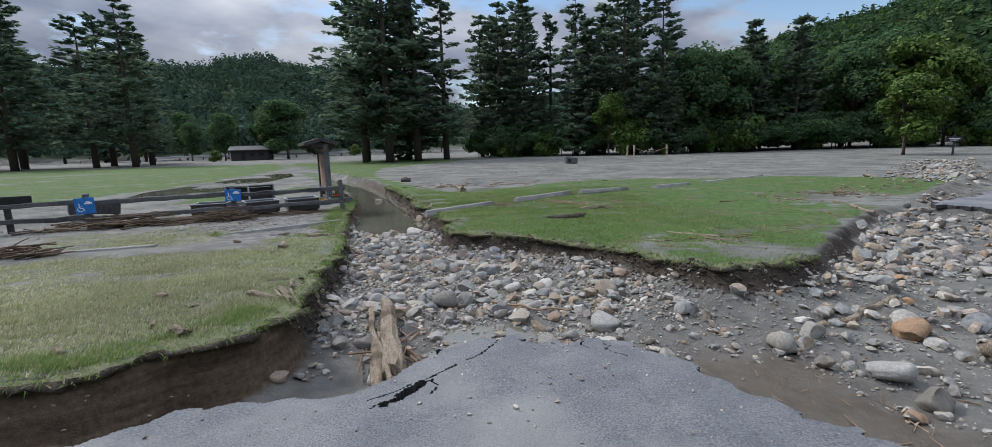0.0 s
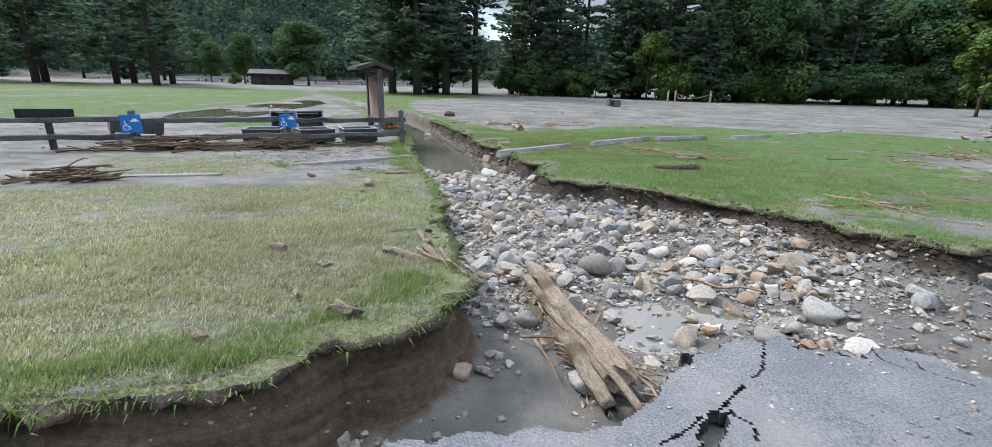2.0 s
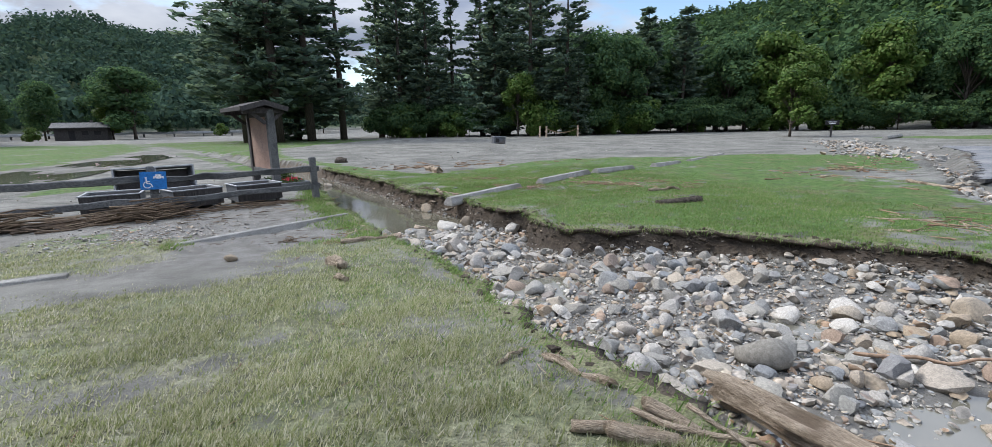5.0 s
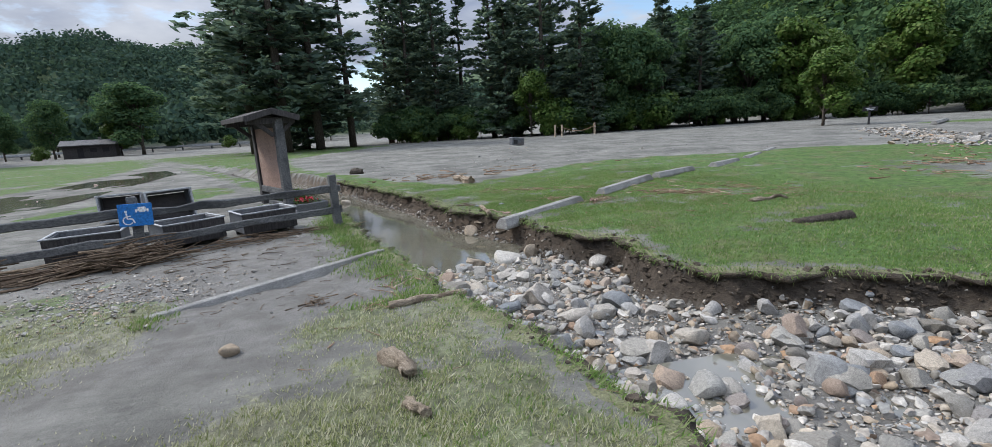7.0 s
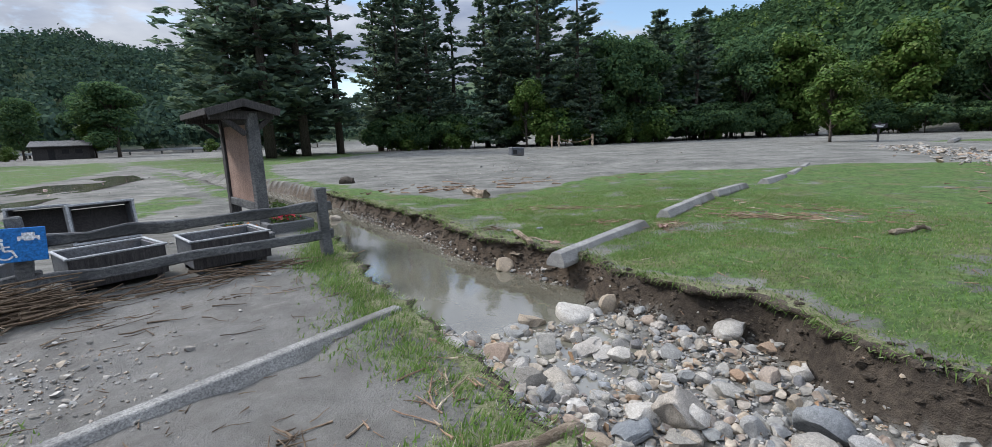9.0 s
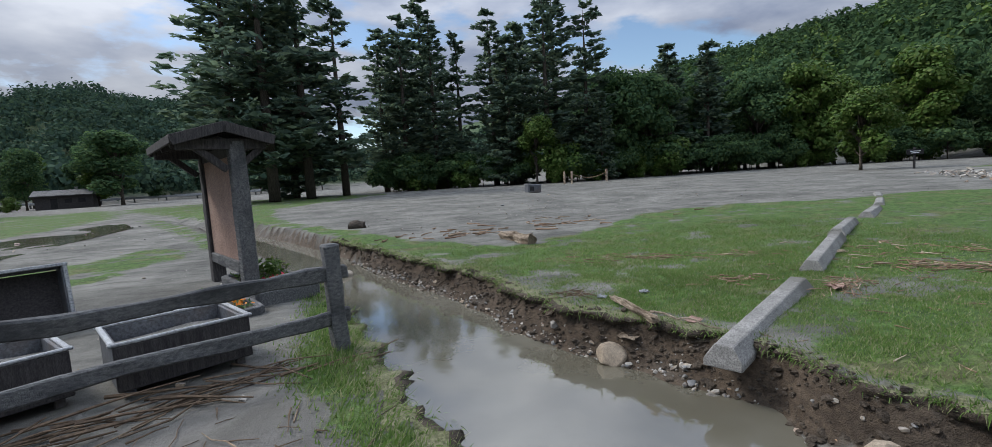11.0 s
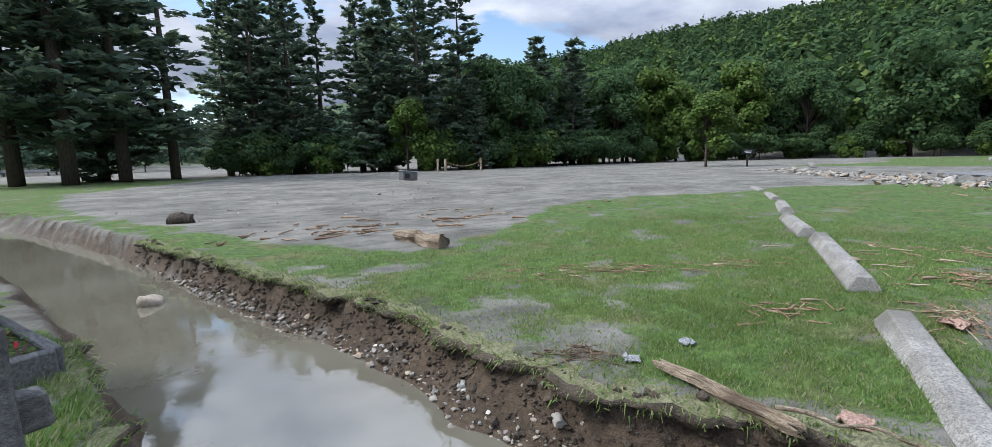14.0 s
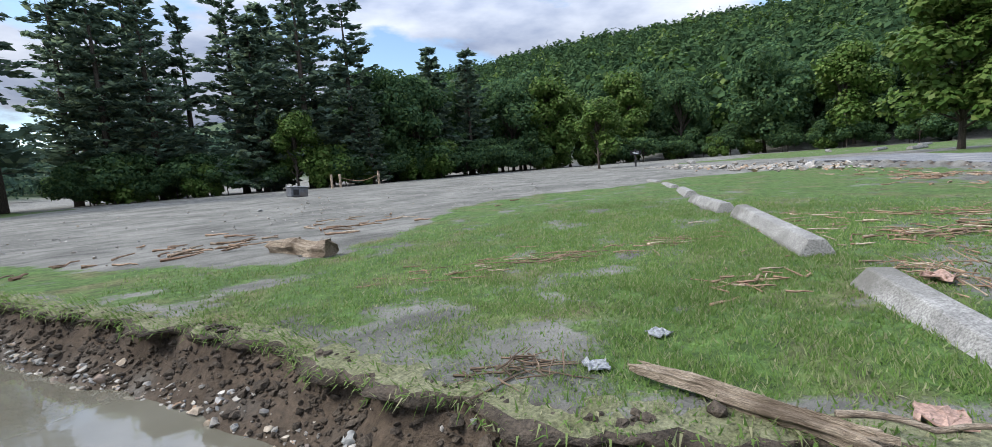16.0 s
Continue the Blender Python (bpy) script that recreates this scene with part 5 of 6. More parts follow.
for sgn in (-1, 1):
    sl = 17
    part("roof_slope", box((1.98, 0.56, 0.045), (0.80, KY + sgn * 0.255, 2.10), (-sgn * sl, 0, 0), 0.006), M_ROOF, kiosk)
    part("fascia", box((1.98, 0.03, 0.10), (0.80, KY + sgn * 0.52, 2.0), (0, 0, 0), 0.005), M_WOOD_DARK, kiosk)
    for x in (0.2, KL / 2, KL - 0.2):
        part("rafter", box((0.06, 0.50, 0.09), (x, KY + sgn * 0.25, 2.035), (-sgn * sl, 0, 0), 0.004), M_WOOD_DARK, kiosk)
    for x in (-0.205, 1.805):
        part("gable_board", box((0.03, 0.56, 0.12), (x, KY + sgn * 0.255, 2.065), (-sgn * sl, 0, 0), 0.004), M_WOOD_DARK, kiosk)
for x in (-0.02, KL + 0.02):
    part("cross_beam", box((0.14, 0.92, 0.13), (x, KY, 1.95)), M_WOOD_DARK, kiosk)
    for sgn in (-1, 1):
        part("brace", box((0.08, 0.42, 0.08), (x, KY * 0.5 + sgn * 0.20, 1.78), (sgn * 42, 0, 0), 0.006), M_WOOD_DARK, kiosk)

kiosk.scale = (1, 1, 0.955)
pl = thing("flower_planter", "low timber planter with red and orange flowers round the kiosk", "planter", pose(K0.x, K0.y, kz, 0, 0, ka))
for (x0, x1, y0, y1, h) in ((-0.8, 0.75, 0.12, 0.55, 0.08), (-0.45, 1.2, -0.62, 0.04, 0.15)):
    for yy in (y0, y1):
        part("side_board", box((x1 - x0, 0.08, h + 0.1), ((x0 + x1) / 2, yy, h / 2 - 0.05), (0, 0, 0), 0.01, 0.01, 4), M_WOOD_GREY, pl)
    for xx in (x0, x1):
        part("end_board", box((0.08, y1 - y0, h + 0.1), (xx, (y0 + y1) / 2, h / 2 - 0.05), (0, 0, 0), 0.01, 0.01, 4), M_WOOD_GREY, pl)
    part("soil", box((x1 - x0 - 0.06, y1 - y0 - 0.06, h), ((x0 + x1) / 2, (y0 + y1) / 2, h / 2 - 0.03), (0, 0, 0), 0.0), M_TURF, pl)
r9 = np.random.default_rng(77)


def flower_patch(name, n_, x0, x1, y0, y1, z, size, spread, mat, parent, up):
    c = np.stack([r9.uniform(x0, x1, n_), r9.uniform(y0, y1, n_), z + r9.uniform(0, up, n_)], -1)
    nn = r9.normal(0, 0.6, (n_, 3)) + np.array([0, 0, 1.0])
    dd = np.cross(nn, r9.normal(0, 1, (n_, 3)))
    ln = size * r9.uniform(0.6, 1.3, n_)
    V, F = quad_cloud(c, dd, nn, ln, ln * spread)
    return tagged(part_me(name, mesh_np(name, V, F, mat), parent), kind="stuff")


flower_patch("foliage", 800, -0.4, 1.15, -0.58, -0.02, 0.13, 0.05, 0.5, M_LEAF_LIGHT, pl, 0.09)
flower_patch("foliage", 260, -0.75, 0.7, 0.16, 0.5, 0.06, 0.05, 0.5, M_LEAF, pl, 0.06)
flower_patch("red_flowers", 70, -0.38, 0.1, -0.5, -0.05, 0.19, 0.05, 0.9, M_RED, pl, 0.06)
flower_patch("orange_flowers", 60, -0.73, 0.3, 0.16, 0.5, 0.09, 0.045, 0.9, M_ORANGE, pl, 0.04)
flower_patch("foliage", 200, 0.3, 1.1, -0.58, -0.3, 0.18, 0.08, 0.5, M_LEAF_LIGHT, pl, 0.16)

# ---------------------------------------------------------------- raised garden trays


def tray(x, y, turn, label, rx=0.0, ry=0.0, dz=0.0, w=0.82, d=0.66):
    t = thing("garden_tray", label, "planter tray", pose(x, y, ground_z(x, y) + dz, rx, ry, turn), "washed-up garden trays")
    part("base", box((w - 0.06, d - 0.06, 0.04), (0, 0, 0.20)), M_WOOD_DARK, t)
    for sgn in (-1, 1):
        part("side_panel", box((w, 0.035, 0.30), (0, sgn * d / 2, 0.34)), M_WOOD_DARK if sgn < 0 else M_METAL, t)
        part("end_panel", box((0.035, d - 0.035, 0.30), (sgn * (w / 2 - 0.018), 0, 0.34)), M_METAL, t)
        part("rim", box((w + 0.05, 0.035, 0.022), (0, sgn * d / 2, 0.502)), M_RIM, t, "pale metal rim")
        part("rim", box((0.035, d - 0.035, 0.022), (sgn * w / 2, 0, 0.502)), M_RIM, t)
        for sg2 in (-1, 1):
            part("leg", box((0.06, 0.06, 0.22), (sgn * (w / 2 - 0.07), sg2 * (d / 2 - 0.07), 0.09)), M_METAL, t)
    if rx < 30:
        part("soil", box((w - 0.08, d - 0.08, 0.16), (0, 0, 0.30), (0, 0, 0), 0.0, 0.02, 6), M_SILT, t)
    return t


M_SILT = grained("settled_silt", (0.17, 0.155, 0.13), (0.29, 0.27, 0.235), 4, 0.9, 70, 0.6, 0.01)
ta = fa - 180
tray(-6.50, 11.80, ta + 14, "dark garden tray with pale rim, filled with silt", 0, 0, -0.12)
tray(-5.52, 12.22, ta + 7, "dark garden tray with pale rim, silted and weedy", 0, 0, -0.12)
tray(-7.50, 11.22, ta - 8, "dark garden tray with pale rim behind the fence", 0, 0, -0.12)
tray(-7.9, 14.3, ta + 12, "garden tray tipped onto its side by the flood", 78, 0, 0.28, 0.75, 0.55)
tray(-8.9, 14.9, ta - 6, "garden tray tipped onto its side by the flood", 84, 0, 0.28, 0.7, 0.5)
tray(-11.2, 11.6, ta + 20, "pale tray stranded behind the fence", 0, 6, -0.05, 1.1, 0.7)

# ---------------------------------------------------------------- logs, sticks and drift debris


def log_thing(name, a, c, r1, r2, mat, label, seed, wob=0.04, sides=12, rough=0.35, jag=0.05, knots=0, category="log", group="drift logs"):
    a, c = Vector(a), Vector(c)
    d = c - a
    pts, rad = bent((0, 0, 0), (d.length, 0, 0), r1, r2, 16, wob, seed)
    t = thing(name, label, category, Matrix.Translation(a) @ d.to_track_quat("X", "Z").to_matrix().to_4x4(), group)
    part("trunk", tube(pts, rad, sides, rough, seed, None, jag), mat, t, "", sides < 14)
    rr = random.Random(seed)
    for k in range(knots):
        i = rr.randint(2, 13)
        p = pts[i]
        e = Vector((rr.gauss(0, 1), rr.gauss(0, 1), abs(rr.gauss(0.4, 0.6)))).normalized()
        part("branch_stub", tube([p, p + e * rad[i] * 1.4, p + e * rad[i] * rr.uniform(1.6, 2.6)], [rad[i] * 0.3, rad[i] * 0.2, rad[i] * 0.06], 6, 0.2, seed + k), mat, t, "", True)
    return t


log_thing("log", (-0.86, 4.15, -0.05), (-0.34, 2.42, -0.02), 0.08, 0.092, M_LOG, "thick pale log with stripped, splintered bark across the stones", 1, 0.02, 22, 0.4, 0.09, 4)
log_thing("branch", (-0.93, 3.75, 0.04), (-0.27, 2.08, 0.0), 0.03, 0.022, M_LOG, "long bare pole leaning along the log", 2, 0.03, 8, 0.2, 0.02)
log_thing("branch", (-0.70, 3.2, -0.05), (-0.42, 2.22, -0.08), 0.07, 0.05, M_LOG, "short split branch under the log", 3, 0.03, 9, 0.4, 0.04)
log_thing("branch", (-0.2, 2.2, -0.1), (0.55, 2.5, -0.02), 0.03, 0.015, M_LOG, "thin pale branch against the road's edge", 4, 0.04, 7, 0.2, 0.02)
log_thing("log", (-1.84, 12.53, 0.105), (-1.82, 11.80, 0.095), 0.024, 0.034, M_LOG, "weathered log with peeling bark lying in the grass", 5, 0.02, 18, 0.6, 0.05, 2)
log_thing("branch", (-1.80, 11.9, 0.13), (-1.5, 11.4, 0.10), 0.012, 0.005, M_LOG, "thin bare root trailing from the log", 6, 0.08, 6, 0.1, 0.0)
log_thing("log", (-1.75, 17.8, 0.12), (-1.42, 16.75, 0.12), 0.08, 0.11, M_LOG, "short barkless log stranded on silt", 7, 0.03, 16, 0.6, 0.06, 2)
log_thing("branch", (-3.38, 7.75, 0.12), (-2.72, 7.95, 0.10), 0.04, 0.035, M_LOG, "pale stick lying at the bank's edge", 8, 0.03, 8, 0.25, 0.02)
log_thing("branch", (-1.3, 10.6, -0.15), (-0.75, 9.7, -0.30), 0.035, 0.03, M_BARK, "dark branch slanting into the stones", 9, 0.03, 8, 0.25, 0.02)
log_thing("log", (1.26, 8.56, 0.25), (2.0, 8.53, 0.26), 0.05, 0.06, M_BARK, "slab of dark bark on the lawn", 10, 0.02, 9, 0.5, 0.05)
log_thing("branch", (3.11, 6.76, 0.24), (3.8, 6.35, 0.22), 0.03, 0.025, M_LOG, "pale stick lying on the island lawn", 11, 0.02, 7, 0.2)
log_thing("branch", (2.59, 6.08, 0.24), (3.01, 5.96, 0.23), 0.035, 0.03, M_LOG, "short brown stick on the island lawn", 12, 0.02, 7, 0.2)
log_thing("branch", (3.2, 5.2, 0.2), (3.75, 4.9, 0.16), 0.03, 0.025, M_LOG, "pale stick near the island's point", 13, 0.02, 7, 0.2)
log_thing("branch", (8.5, 10.49, 0.1), (8.14, 9.23, 0.1), 0.04, 0.03, M_LOG, "pale pole lying on the far lawn", 14, 0.02, 7, 0.2)
log_thing("log", (4.6, 2.9, -0.08), (6.4, 3.2, -0.06), 0.07, 0.1, M_LOG, "brown log lying on the mud flat", 15, 0.02, 10, 0.4, 0.05, 2)
log_thing("branch", (3.9, 3.6, -0.1), (4.9, 4.3, -0.08), 0.05, 0.03, M_LOG, "brown branch among the stones", 16, 0.03, 8, 0.3)
log_thing("branch", (2.05, 3.9, -0.12), (2.5, 4.3, -0.1), 0.02, 0.012, M_STICK, "thin stick among the stones", 17, 0.04, 6, 0.1)
log_thing("branch", (0.35, 4.35, -0.1), (1.2, 4.05, -0.1), 0.015, 0.01, M_STICK, "thin bent stick across the puddle", 18, 0.06, 6, 0.1)
for k, (a, c, r1) in enumerate((((-2.05, 3.42), (-1.46, 3.22), 0.024), ((-1.8, 3.46), (-1.33, 3.02), 0.013), ((-1.74, 3.46), (-1.42, 3.2), 0.03), ((-1.95, 3.34), (-1.42, 3.12), 0.03), ((-1.6, 3.38), (-1.28, 2.98), 0.011), ((-1.56, 3.2), (-1.32, 2.92), 0.009))):
    log_thing("branch", (*a, 0.35 + 0.01 * k), (*c, 0.30 - 0.015 * k + (0.06 if k == 1 else 0)), r1, r1 * 0.6, M_LOG, "pale broken branch in a drift pile on the bank", 30 + k, 0.05, 7, 0.3, 0.02, 1 if k in (0, 3) else 0, "branch", "drift pile on the bank")
for k, (a, c, r1, lb) in enumerate((((-2.93, 3.36), (-2.80, 3.27), 0.035, "short rotten log piece on the grass"), ((-1.98, 2.28), (-1.82, 2.2), 0.04, "chunk of bark at the bank's edge"), ((-2.35, 2.55), (-2.25, 2.40), 0.022, "grey stub of wood on the grass"),
                                    ((-2.58, 1.92), (-2.46, 1.86), 0.022, "grey stub of wood on the grass"), ((-1.95, 4.12), (-1.74, 3.72), 0.02, "bare stick on the grass"), ((-2.2, 4.1), (-2.02, 4.25), 0.012, "thin dark stick on the grass"),
                                    ((-3.38, 6.75), (-3.22, 6.4), 0.05, "broken log end on the grass"), ((2.15, 10.4), (2.85, 10.5), 0.03, "brown branch on the lawn"),
                                    ((-3.25, 6.15), (-3.15, 6.0), 0.03, "pale rotten wood piece on the grass"), ((-1.75, 4.2), (-1.6, 4.05), 0.03, "pale wood piece at the bank's edge"))):
    log_thing("wood_piece", (*a, ground_z(*a) + r1 * 0.7), (*c, ground_z(*c) + r1 * 0.7), r1, r1 * 0.85, M_LOG, lb, 50 + k, 0.08, 13, 0.9, 0.03, 0, "wood piece", "wood scraps")


def debris(n_, cx_, cy_, sx, sy, turn, lmin, lmax, rad, label, seed, pile=0.05, spread=0.5, mat=None):
    rr = random.Random(seed)
    bm = bmesh.new()
    ct, st = math.cos(radians(turn)), math.sin(radians(turn))
    for k in range(n_):
        u, w = rr.gauss(0, sx), rr.gauss(0, sy)
        x, y = cx_ + ct * u - st * w, cy_ + st * u + ct * w
        a = radians(turn) + rr.gauss(0, spread)
        ln = rr.uniform(lmin, lmax)
        z = ground_z(x, y) + rad + abs(rr.gauss(0, pile)) * math.exp(-(u / sx) ** 2 * 0.4)
        dx, dy = math.cos(a) * ln / 2, math.sin(a) * ln / 2
        pts, rd = bent((x - dx, y - dy, z), (x + dx, y + dy, z + rr.gauss(0, pile * 0.5)), rad * rr.uniform(0.4, 1.4), rad * 0.4, 4, 0.06, seed + k)
        tube(pts, rd, 5, 0.1, k, bm)
    me = bpy.data.meshes.new("driftwood_debris")
    bm.to_mesh(me)
    bm.free()
    me.materials.append(mat or M_STICK)
    return tagged(new("driftwood_debris", me), label, "debris", kind="stuff")


debris(170, -6.75, 10.55, 0.36, 0.13, 26, 0.25, 0.9, 0.013, "brown sticks and straw piled against the fence", 1, 0.13, 0.5, M_STICK_DARK)
debris(40, -5.3, 11.55, 0.5, 0.1, 26, 0.2, 0.9, 0.012, "twigs drifted along the fence foot", 2, 0.03, 0.4, M_STICK_DARK)
debris(110, -8.6, 9.75, 0.8, 0.15, 22, 0.4, 1.5, 0.02, "large heap of brown sticks against the fence", 3, 0.12, 0.4, M_STICK_DARK)
debris(60, -7.35, 6.0, 0.3, 0.14, 30, 0.2, 0.6, 0.02, "tangle of broken branches on silt", 4, 0.08, 0.7, M_STICK_DARK)
debris(70, -4.5, 8.75, 0.7, 0.5, 20, 0.03, 0.16, 0.004, "dark twigs and leaf scraps strewn on wet silt", 25, 0.006, 1.5, M_STICK_DARK)
debris(70, -5.2, 10.6, 1.0, 0.4, 26, 0.05, 0.35, 0.006, "broken twigs lying on silt before the fence", 26, 0.01, 0.8, M_STICK_DARK)
debris(24, -4.05, 8.2, 0.08, 0.07, 60, 0.05, 0.2, 0.006, "small knot of twigs beside the buried wheel stop", 27, 0.02, 1.2, M_STICK_DARK)
debris(120, 1.9, 12.0, 0.75, 0.14, -42, 0.05, 0.26, 0.008, "brown line of bark strips on the lawn", 28, 0.015, 0.5)
debris(110, -0.3, 14.35, 0.75, 0.16, -30, 0.06, 0.3, 0.006, "line of twigs and bark strewn on the lawn", 5, 0.015, 0.6)
debris(60, 1.75, 12.6, 0.5, 0.3, -70, 0.06, 0.3, 0.007, "twigs and leaves strewn behind the wheel stop", 6, 0.012, 0.8)
debris(40, -2.1, 12.9, 0.12, 0.07, -40, 0.04, 0.26, 0.005, "small tangle of roots and twigs on the bank", 7, 0.015, 0.9, M_STICK_DARK)
debris(30, -0.33, 12.72, 0.25, 0.12, -20, 0.06, 0.25, 0.009, "short brown sticks in the grass", 8, 0.01, 0.8)
debris(40, 3.6, 6.3, 0.8, 0.4, 40, 0.08, 0.4, 0.009, "twigs strewn over the island lawn", 9, 0.012, 1.2)
debris(50, -0.5, 3.0, 0.45, 0.12, -72, 0.2, 0.7, 0.010, "roots and twigs caught along the log", 10, 0.06, 0.6)
debris(60, -3.3, 8.6, 0.7, 0.12, 75, 0.05, 0.25, 0.006, "twigs scattered at the stream bank", 11, 0.012, 1.0)
debris(60, -1.2, 19.5, 1.6, 0.8, 10, 0.15, 0.6, 0.02, "scattered sticks on the silt flat", 12, 0.02, 0.9)
debris(60, 9.5, 12.5, 1.2, 0.7, 40, 0.1, 0.5, 0.015, "twigs on a bare patch of the lawn", 13, 0.015, 1.2)
debris(40, 2.9, 2.0, 0.5, 0.5, 40, 0.04, 0.2, 0.005, "bits of twig on the mud", 14, 0.01, 1.2)
debris(50, 12, 14.5, 3.0, 0.5, 20, 0.1, 0.5, 0.015, "line of twigs along the far lawn", 15, 0.015, 0.8)

def scrap(x, y, size, mat, label, seed, category="scrap", flat=0.4):
    bm = bmesh.new()
    bmesh.ops.create_grid(bm, x_segments=7, y_segments=6, size=size)
    for q in bm.verts:
        k = noise.noise_vector(q.co * (2.2 / size) + Vector((seed * 3.3, 0, 0)))
        q.co += Vector((k.x, k.y, (abs(k.z) + 0.35) * 1.6 * flat * 2)) * size * 0.5
    ex = bmesh.ops.solidify(bm, geom=bm.faces[:], thickness=0.006)
    me = bpy.data.meshes.new("scrap")
    bm.to_mesh(me)
    bm.free()
    me.materials.append(mat)
    ob = tagged(new("crumpled_scrap" if mat is M_SCRAP else "bark_piece", me), label, category)
    ob.matrix_world = pose(x, y, ground_z(x, y) + 0.004, 0, 0, seed * 71)
    return ob


scrap(-1.41, 12.70, 0.045, M_SCRAP, "crumpled silver-grey scrap lying in the grass", 1)
scrap(-1.88, 12.70, 0.045, M_SCRAP, "crumpled silver-grey scrap near the log", 2)
scrap(-1.95, 11.98, 0.08, M_LOG, "pale slab of bark beside the log", 3, "bark", 0.25)
scrap(-1.52, 11.72, 0.06, M_PANEL, "reddish piece of bark in the grass", 4, "bark", 0.3)
scrap(0.15, 11.95, 0.07, M_PANEL, "brown dead leaves caught beside the wheel stop", 5, "leaves", 0.6)
scrap(1.55, 13.2, 0.07, M_LOG, "pale chip of wood on the lawn", 6, "bark", 0.3)
scrap(-2.38, 3.05, 0.05, M_LOG, "pale chip of bark on the grass", 7, "bark", 0.3)
scrap(-1.95, 2.36, 0.05, M_PANEL, "brown leaves at the bank's edge", 8, "leaves", 0.15)
debris(60, 0.3, 11.95, 0.2, 0.1, 35, 0.05, 0.25, 0.005, "brown dead grass caught beside the wheel stop", 21, 0.05, 0.9)
debris(80, 3.2, 12.3, 0.9, 0.3, -60, 0.06, 0.3, 0.007, "strewn bark and twigs on the lawn", 22, 0.012, 0.9)
debris(45, -2.9, 4.6, 1.0, 1.2, 20, 0.04, 0.16, 0.004, "small twigs scattered on matted grass", 23, 0.006, 1.5)
debris(60, 0.6, 10.6, 1.3, 1.0, 20, 0.05, 0.22, 0.005, "small twigs scattered on the island lawn", 24, 0.006, 1.5)
log_thing("wood_piece", (-5.15, 22.75, 0.12), (-4.75, 22.6, 0.14), 0.13, 0.1, M_BARK, "dark stump stranded beside the stream", 71, 0.03, 9, 0.5, 0.05, 2, "wood piece", "wood scraps")

# ---------------------------------------------------------------- far things
hut = thing("cabin", "low dark timber cabin with a shallow gabled roof", "cabin", pose(-57, 101, ground_z(-57, 101), 0, 0, 20))
part("wall", box((8.5, 5.5, 2.6), (0, 0, 1.3), (0, 0, 0), 0.02), M_WOOD_DARK, hut)
for sgn in (-1, 1):
    part("roof_slope", box((9.6, 3.6, 0.18), (0, sgn * 1.65, 3.05), (-sgn * 17, 0, 0), 0.02), M_WOOD_GREY, hut, "blue-grey weathered roof")
part("chimney", box((0.5, 0.5, 0.9), (1.5, 0.3, 3.7)), M_CONCRETE, hut)
part("door", box((1.0, 0.06, 2.0), (-1.5, -2.78, 1.0)), M_BLACK, hut)
for x in (0.6, 2.6):
    part("window", box((1.1, 0.06, 0.8), (x, -2.78, 1.5)), M_BLACK, hut)
hut.scale = (0.85, 0.85, 0.85)
plant(bush_b, -62.5, 97, 0.8, 10, "green shrub beside the cabin", "trees by the cabin")

cab = thing("utility_box", "grey-blue metal box stranded on the silt flat", "metal box", pose(4.9, 38.0, ground_z(4.9, 38), 0, 5, 12))
part("body", box((0.95, 0.55, 0.5), (0, 0, 0.27), (0, 0, 0), 0.03), M_METAL, cab)
part("lid", box((1.02, 0.6, 0.05), (0, 0, 0.55), (0, 0, 0), 0.01), M_RIM, cab, "paler lid")
part("opening", box((0.3, 0.03, 0.28), (-0.22, -0.275, 0.27), (0, 0, 0), 0.005), M_BLACK, cab)

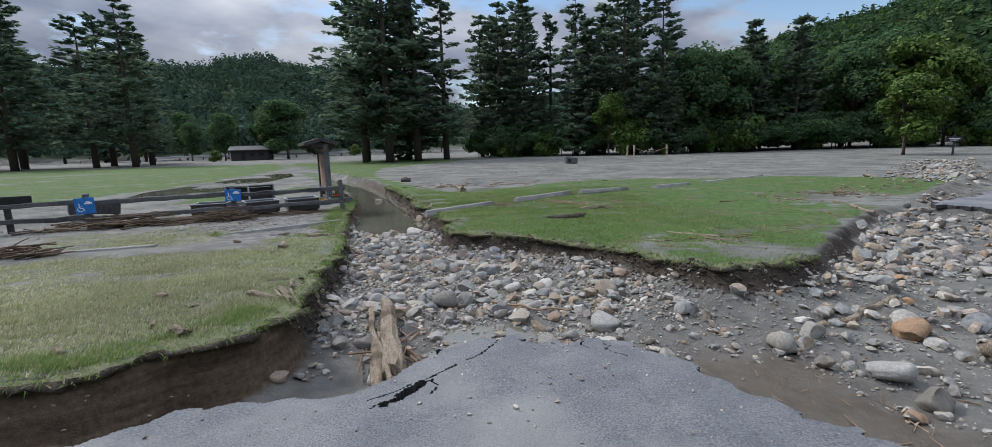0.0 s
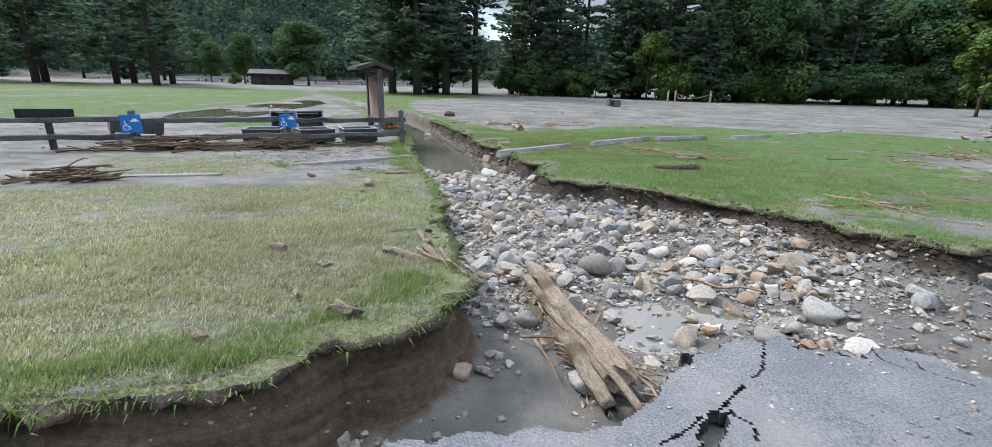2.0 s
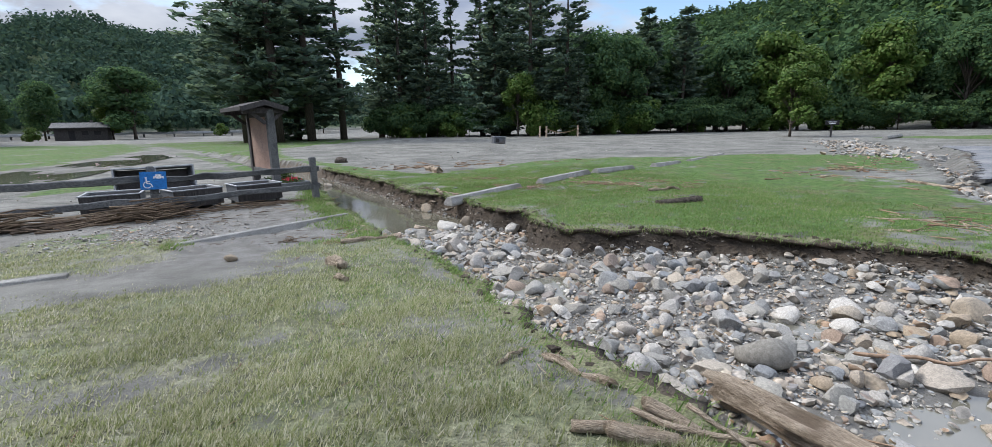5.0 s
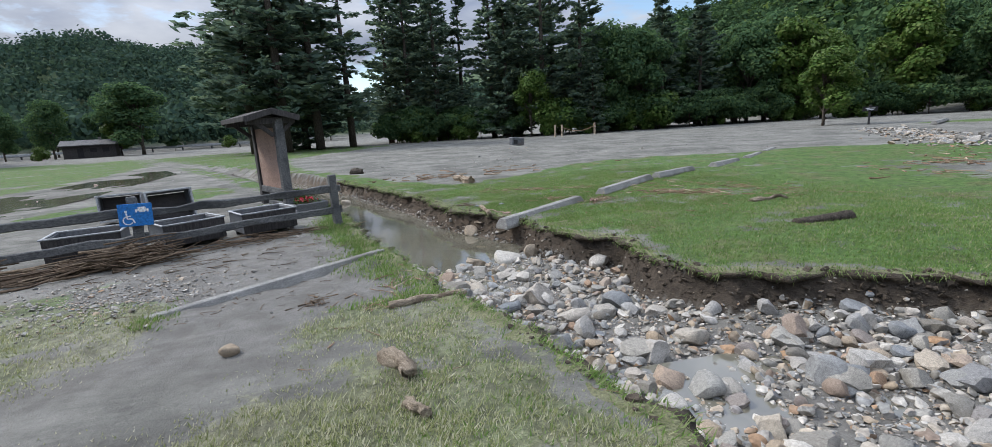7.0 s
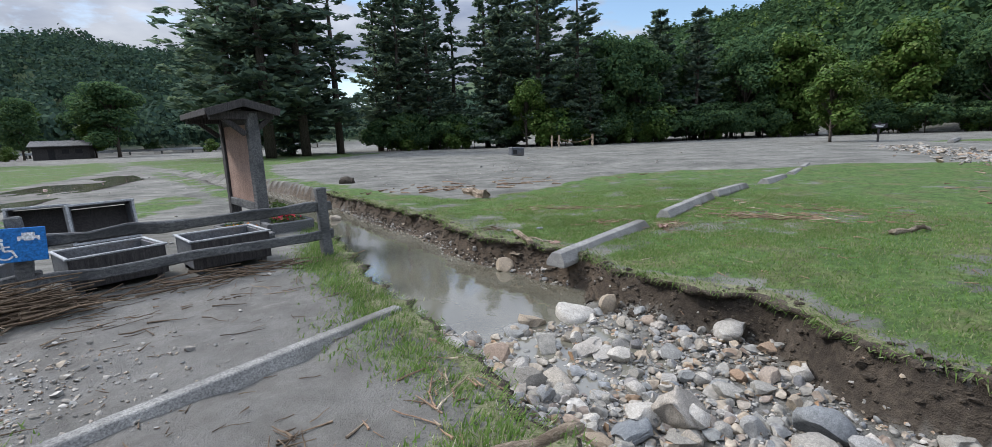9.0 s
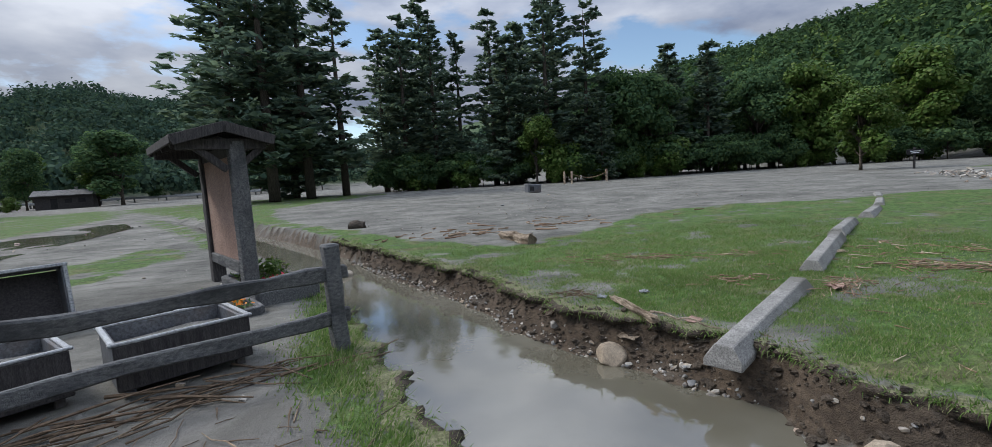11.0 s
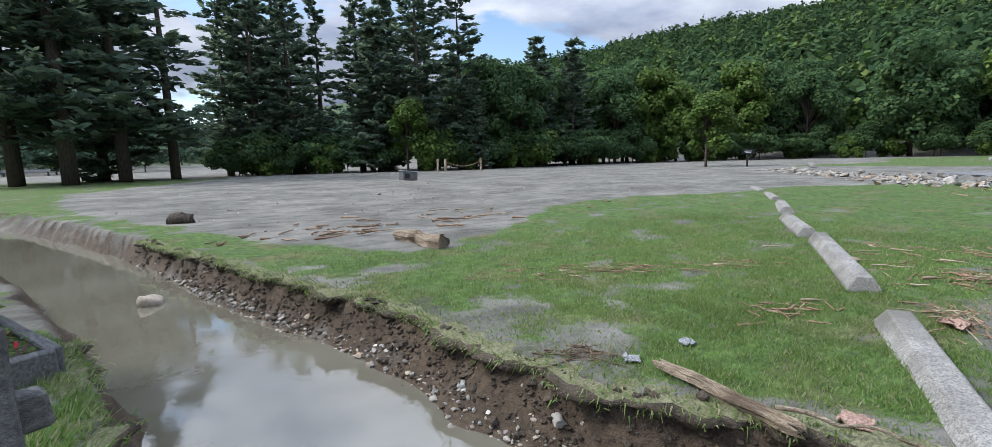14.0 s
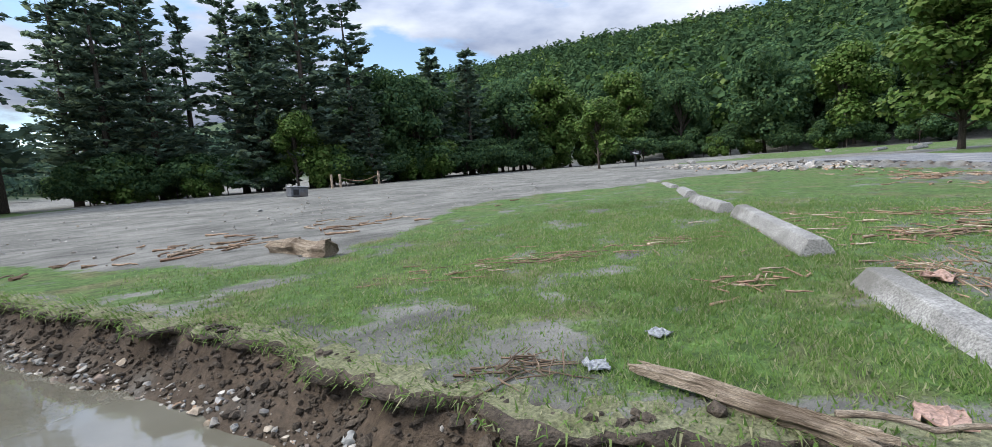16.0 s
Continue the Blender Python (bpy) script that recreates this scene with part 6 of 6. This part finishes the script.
gate = thing("post_and_rope", "two short timber posts joined by a sagging rope", "posts")
gx0, gy0 = 13.0, 54.0
for dx in (0, 0.7, 4.0):
    part("post", box((0.16, 0.16, 1.3), (gx0 + dx, gy0 - dx * 0.3, ground_z(gx0 + dx, gy0 - dx * 0.3) + 0.6)), M_LOG, gate)
part("rope", tube([(gx0 + 0.7 + 3.3 * i / 8, gy0 - 0.21 - 0.99 * i / 8, ground_z(gx0, gy0) + 0.95 - 0.45 * math.sin(math.pi * i / 8)) for i in range(9)], [0.03] * 9, 5), M_STICK, gate)

sg = thing("trail_sign", "small dark sign board on a short post", "sign", pose(31.9, 35.1, ground_z(31.9, 35.1), 0, 0, -35))
part("post", box((0.12, 0.12, 1.5), (0, 0, 0.7)), M_WOOD_DARK, sg)
part("board", box((0.95, 0.06, 0.36), (0, -0.09, 1.15)), M_BLACK, sg)
part("lettering", bar(-0.3, 1.2, 0.3, 1.2, 0.05, -0.13), M_WHITE, sg)
part("lettering", bar(-0.22, 1.08, 0.22, 1.08, 0.05, -0.13), M_WHITE, sg)

far_slab = tagged(new("far_road"), "undercut grey asphalt slab of the washed-out road", "road", kind="structure")
FAR_ROAD = [(23.5, 20.8), (18.9, 16.3), (14.4, 13.1), (10.25, 10.15), (10.8, 8.9), (13, 8.3), (18, 11.5), (27, 17)]
part_me("slab", slab_mesh("slab", lambda x, y: signed(FAR_ROAD, x, y) + rumple(x, y, 0.5, 3) * 0.12 > 0, 10, 27.2, 8, 21, 0.14, lambda x, y: 0.12 + 0.02 * rumple(x, y, 2, 4), 0.09), far_slab)
rail = thing("guard_rail", "pale low guard rail along the distant road", "guard rail")
part("beam", box((75, 0.3, 0.5), (-60, 128, 1.0), (0, 0, 8), 0.05), M_RIM, rail)
for k in range(13):
    x = -96 + 6 * k
    part("post", box((0.25, 0.25, 1.3), (x, 128 + (x + 60) * 0.14 + 0.3, ground_z(x, 128) + 0.5)), M_WOOD_GREY, rail)
sheet("flood_pool", [(-16.5, 20), (-17.5, 29), (-18, 37), (-14.6, 31), (-13.5, 24), (-12.5, 18), (-14, 15)], 0.045, "long shallow flood pool on the lawn")
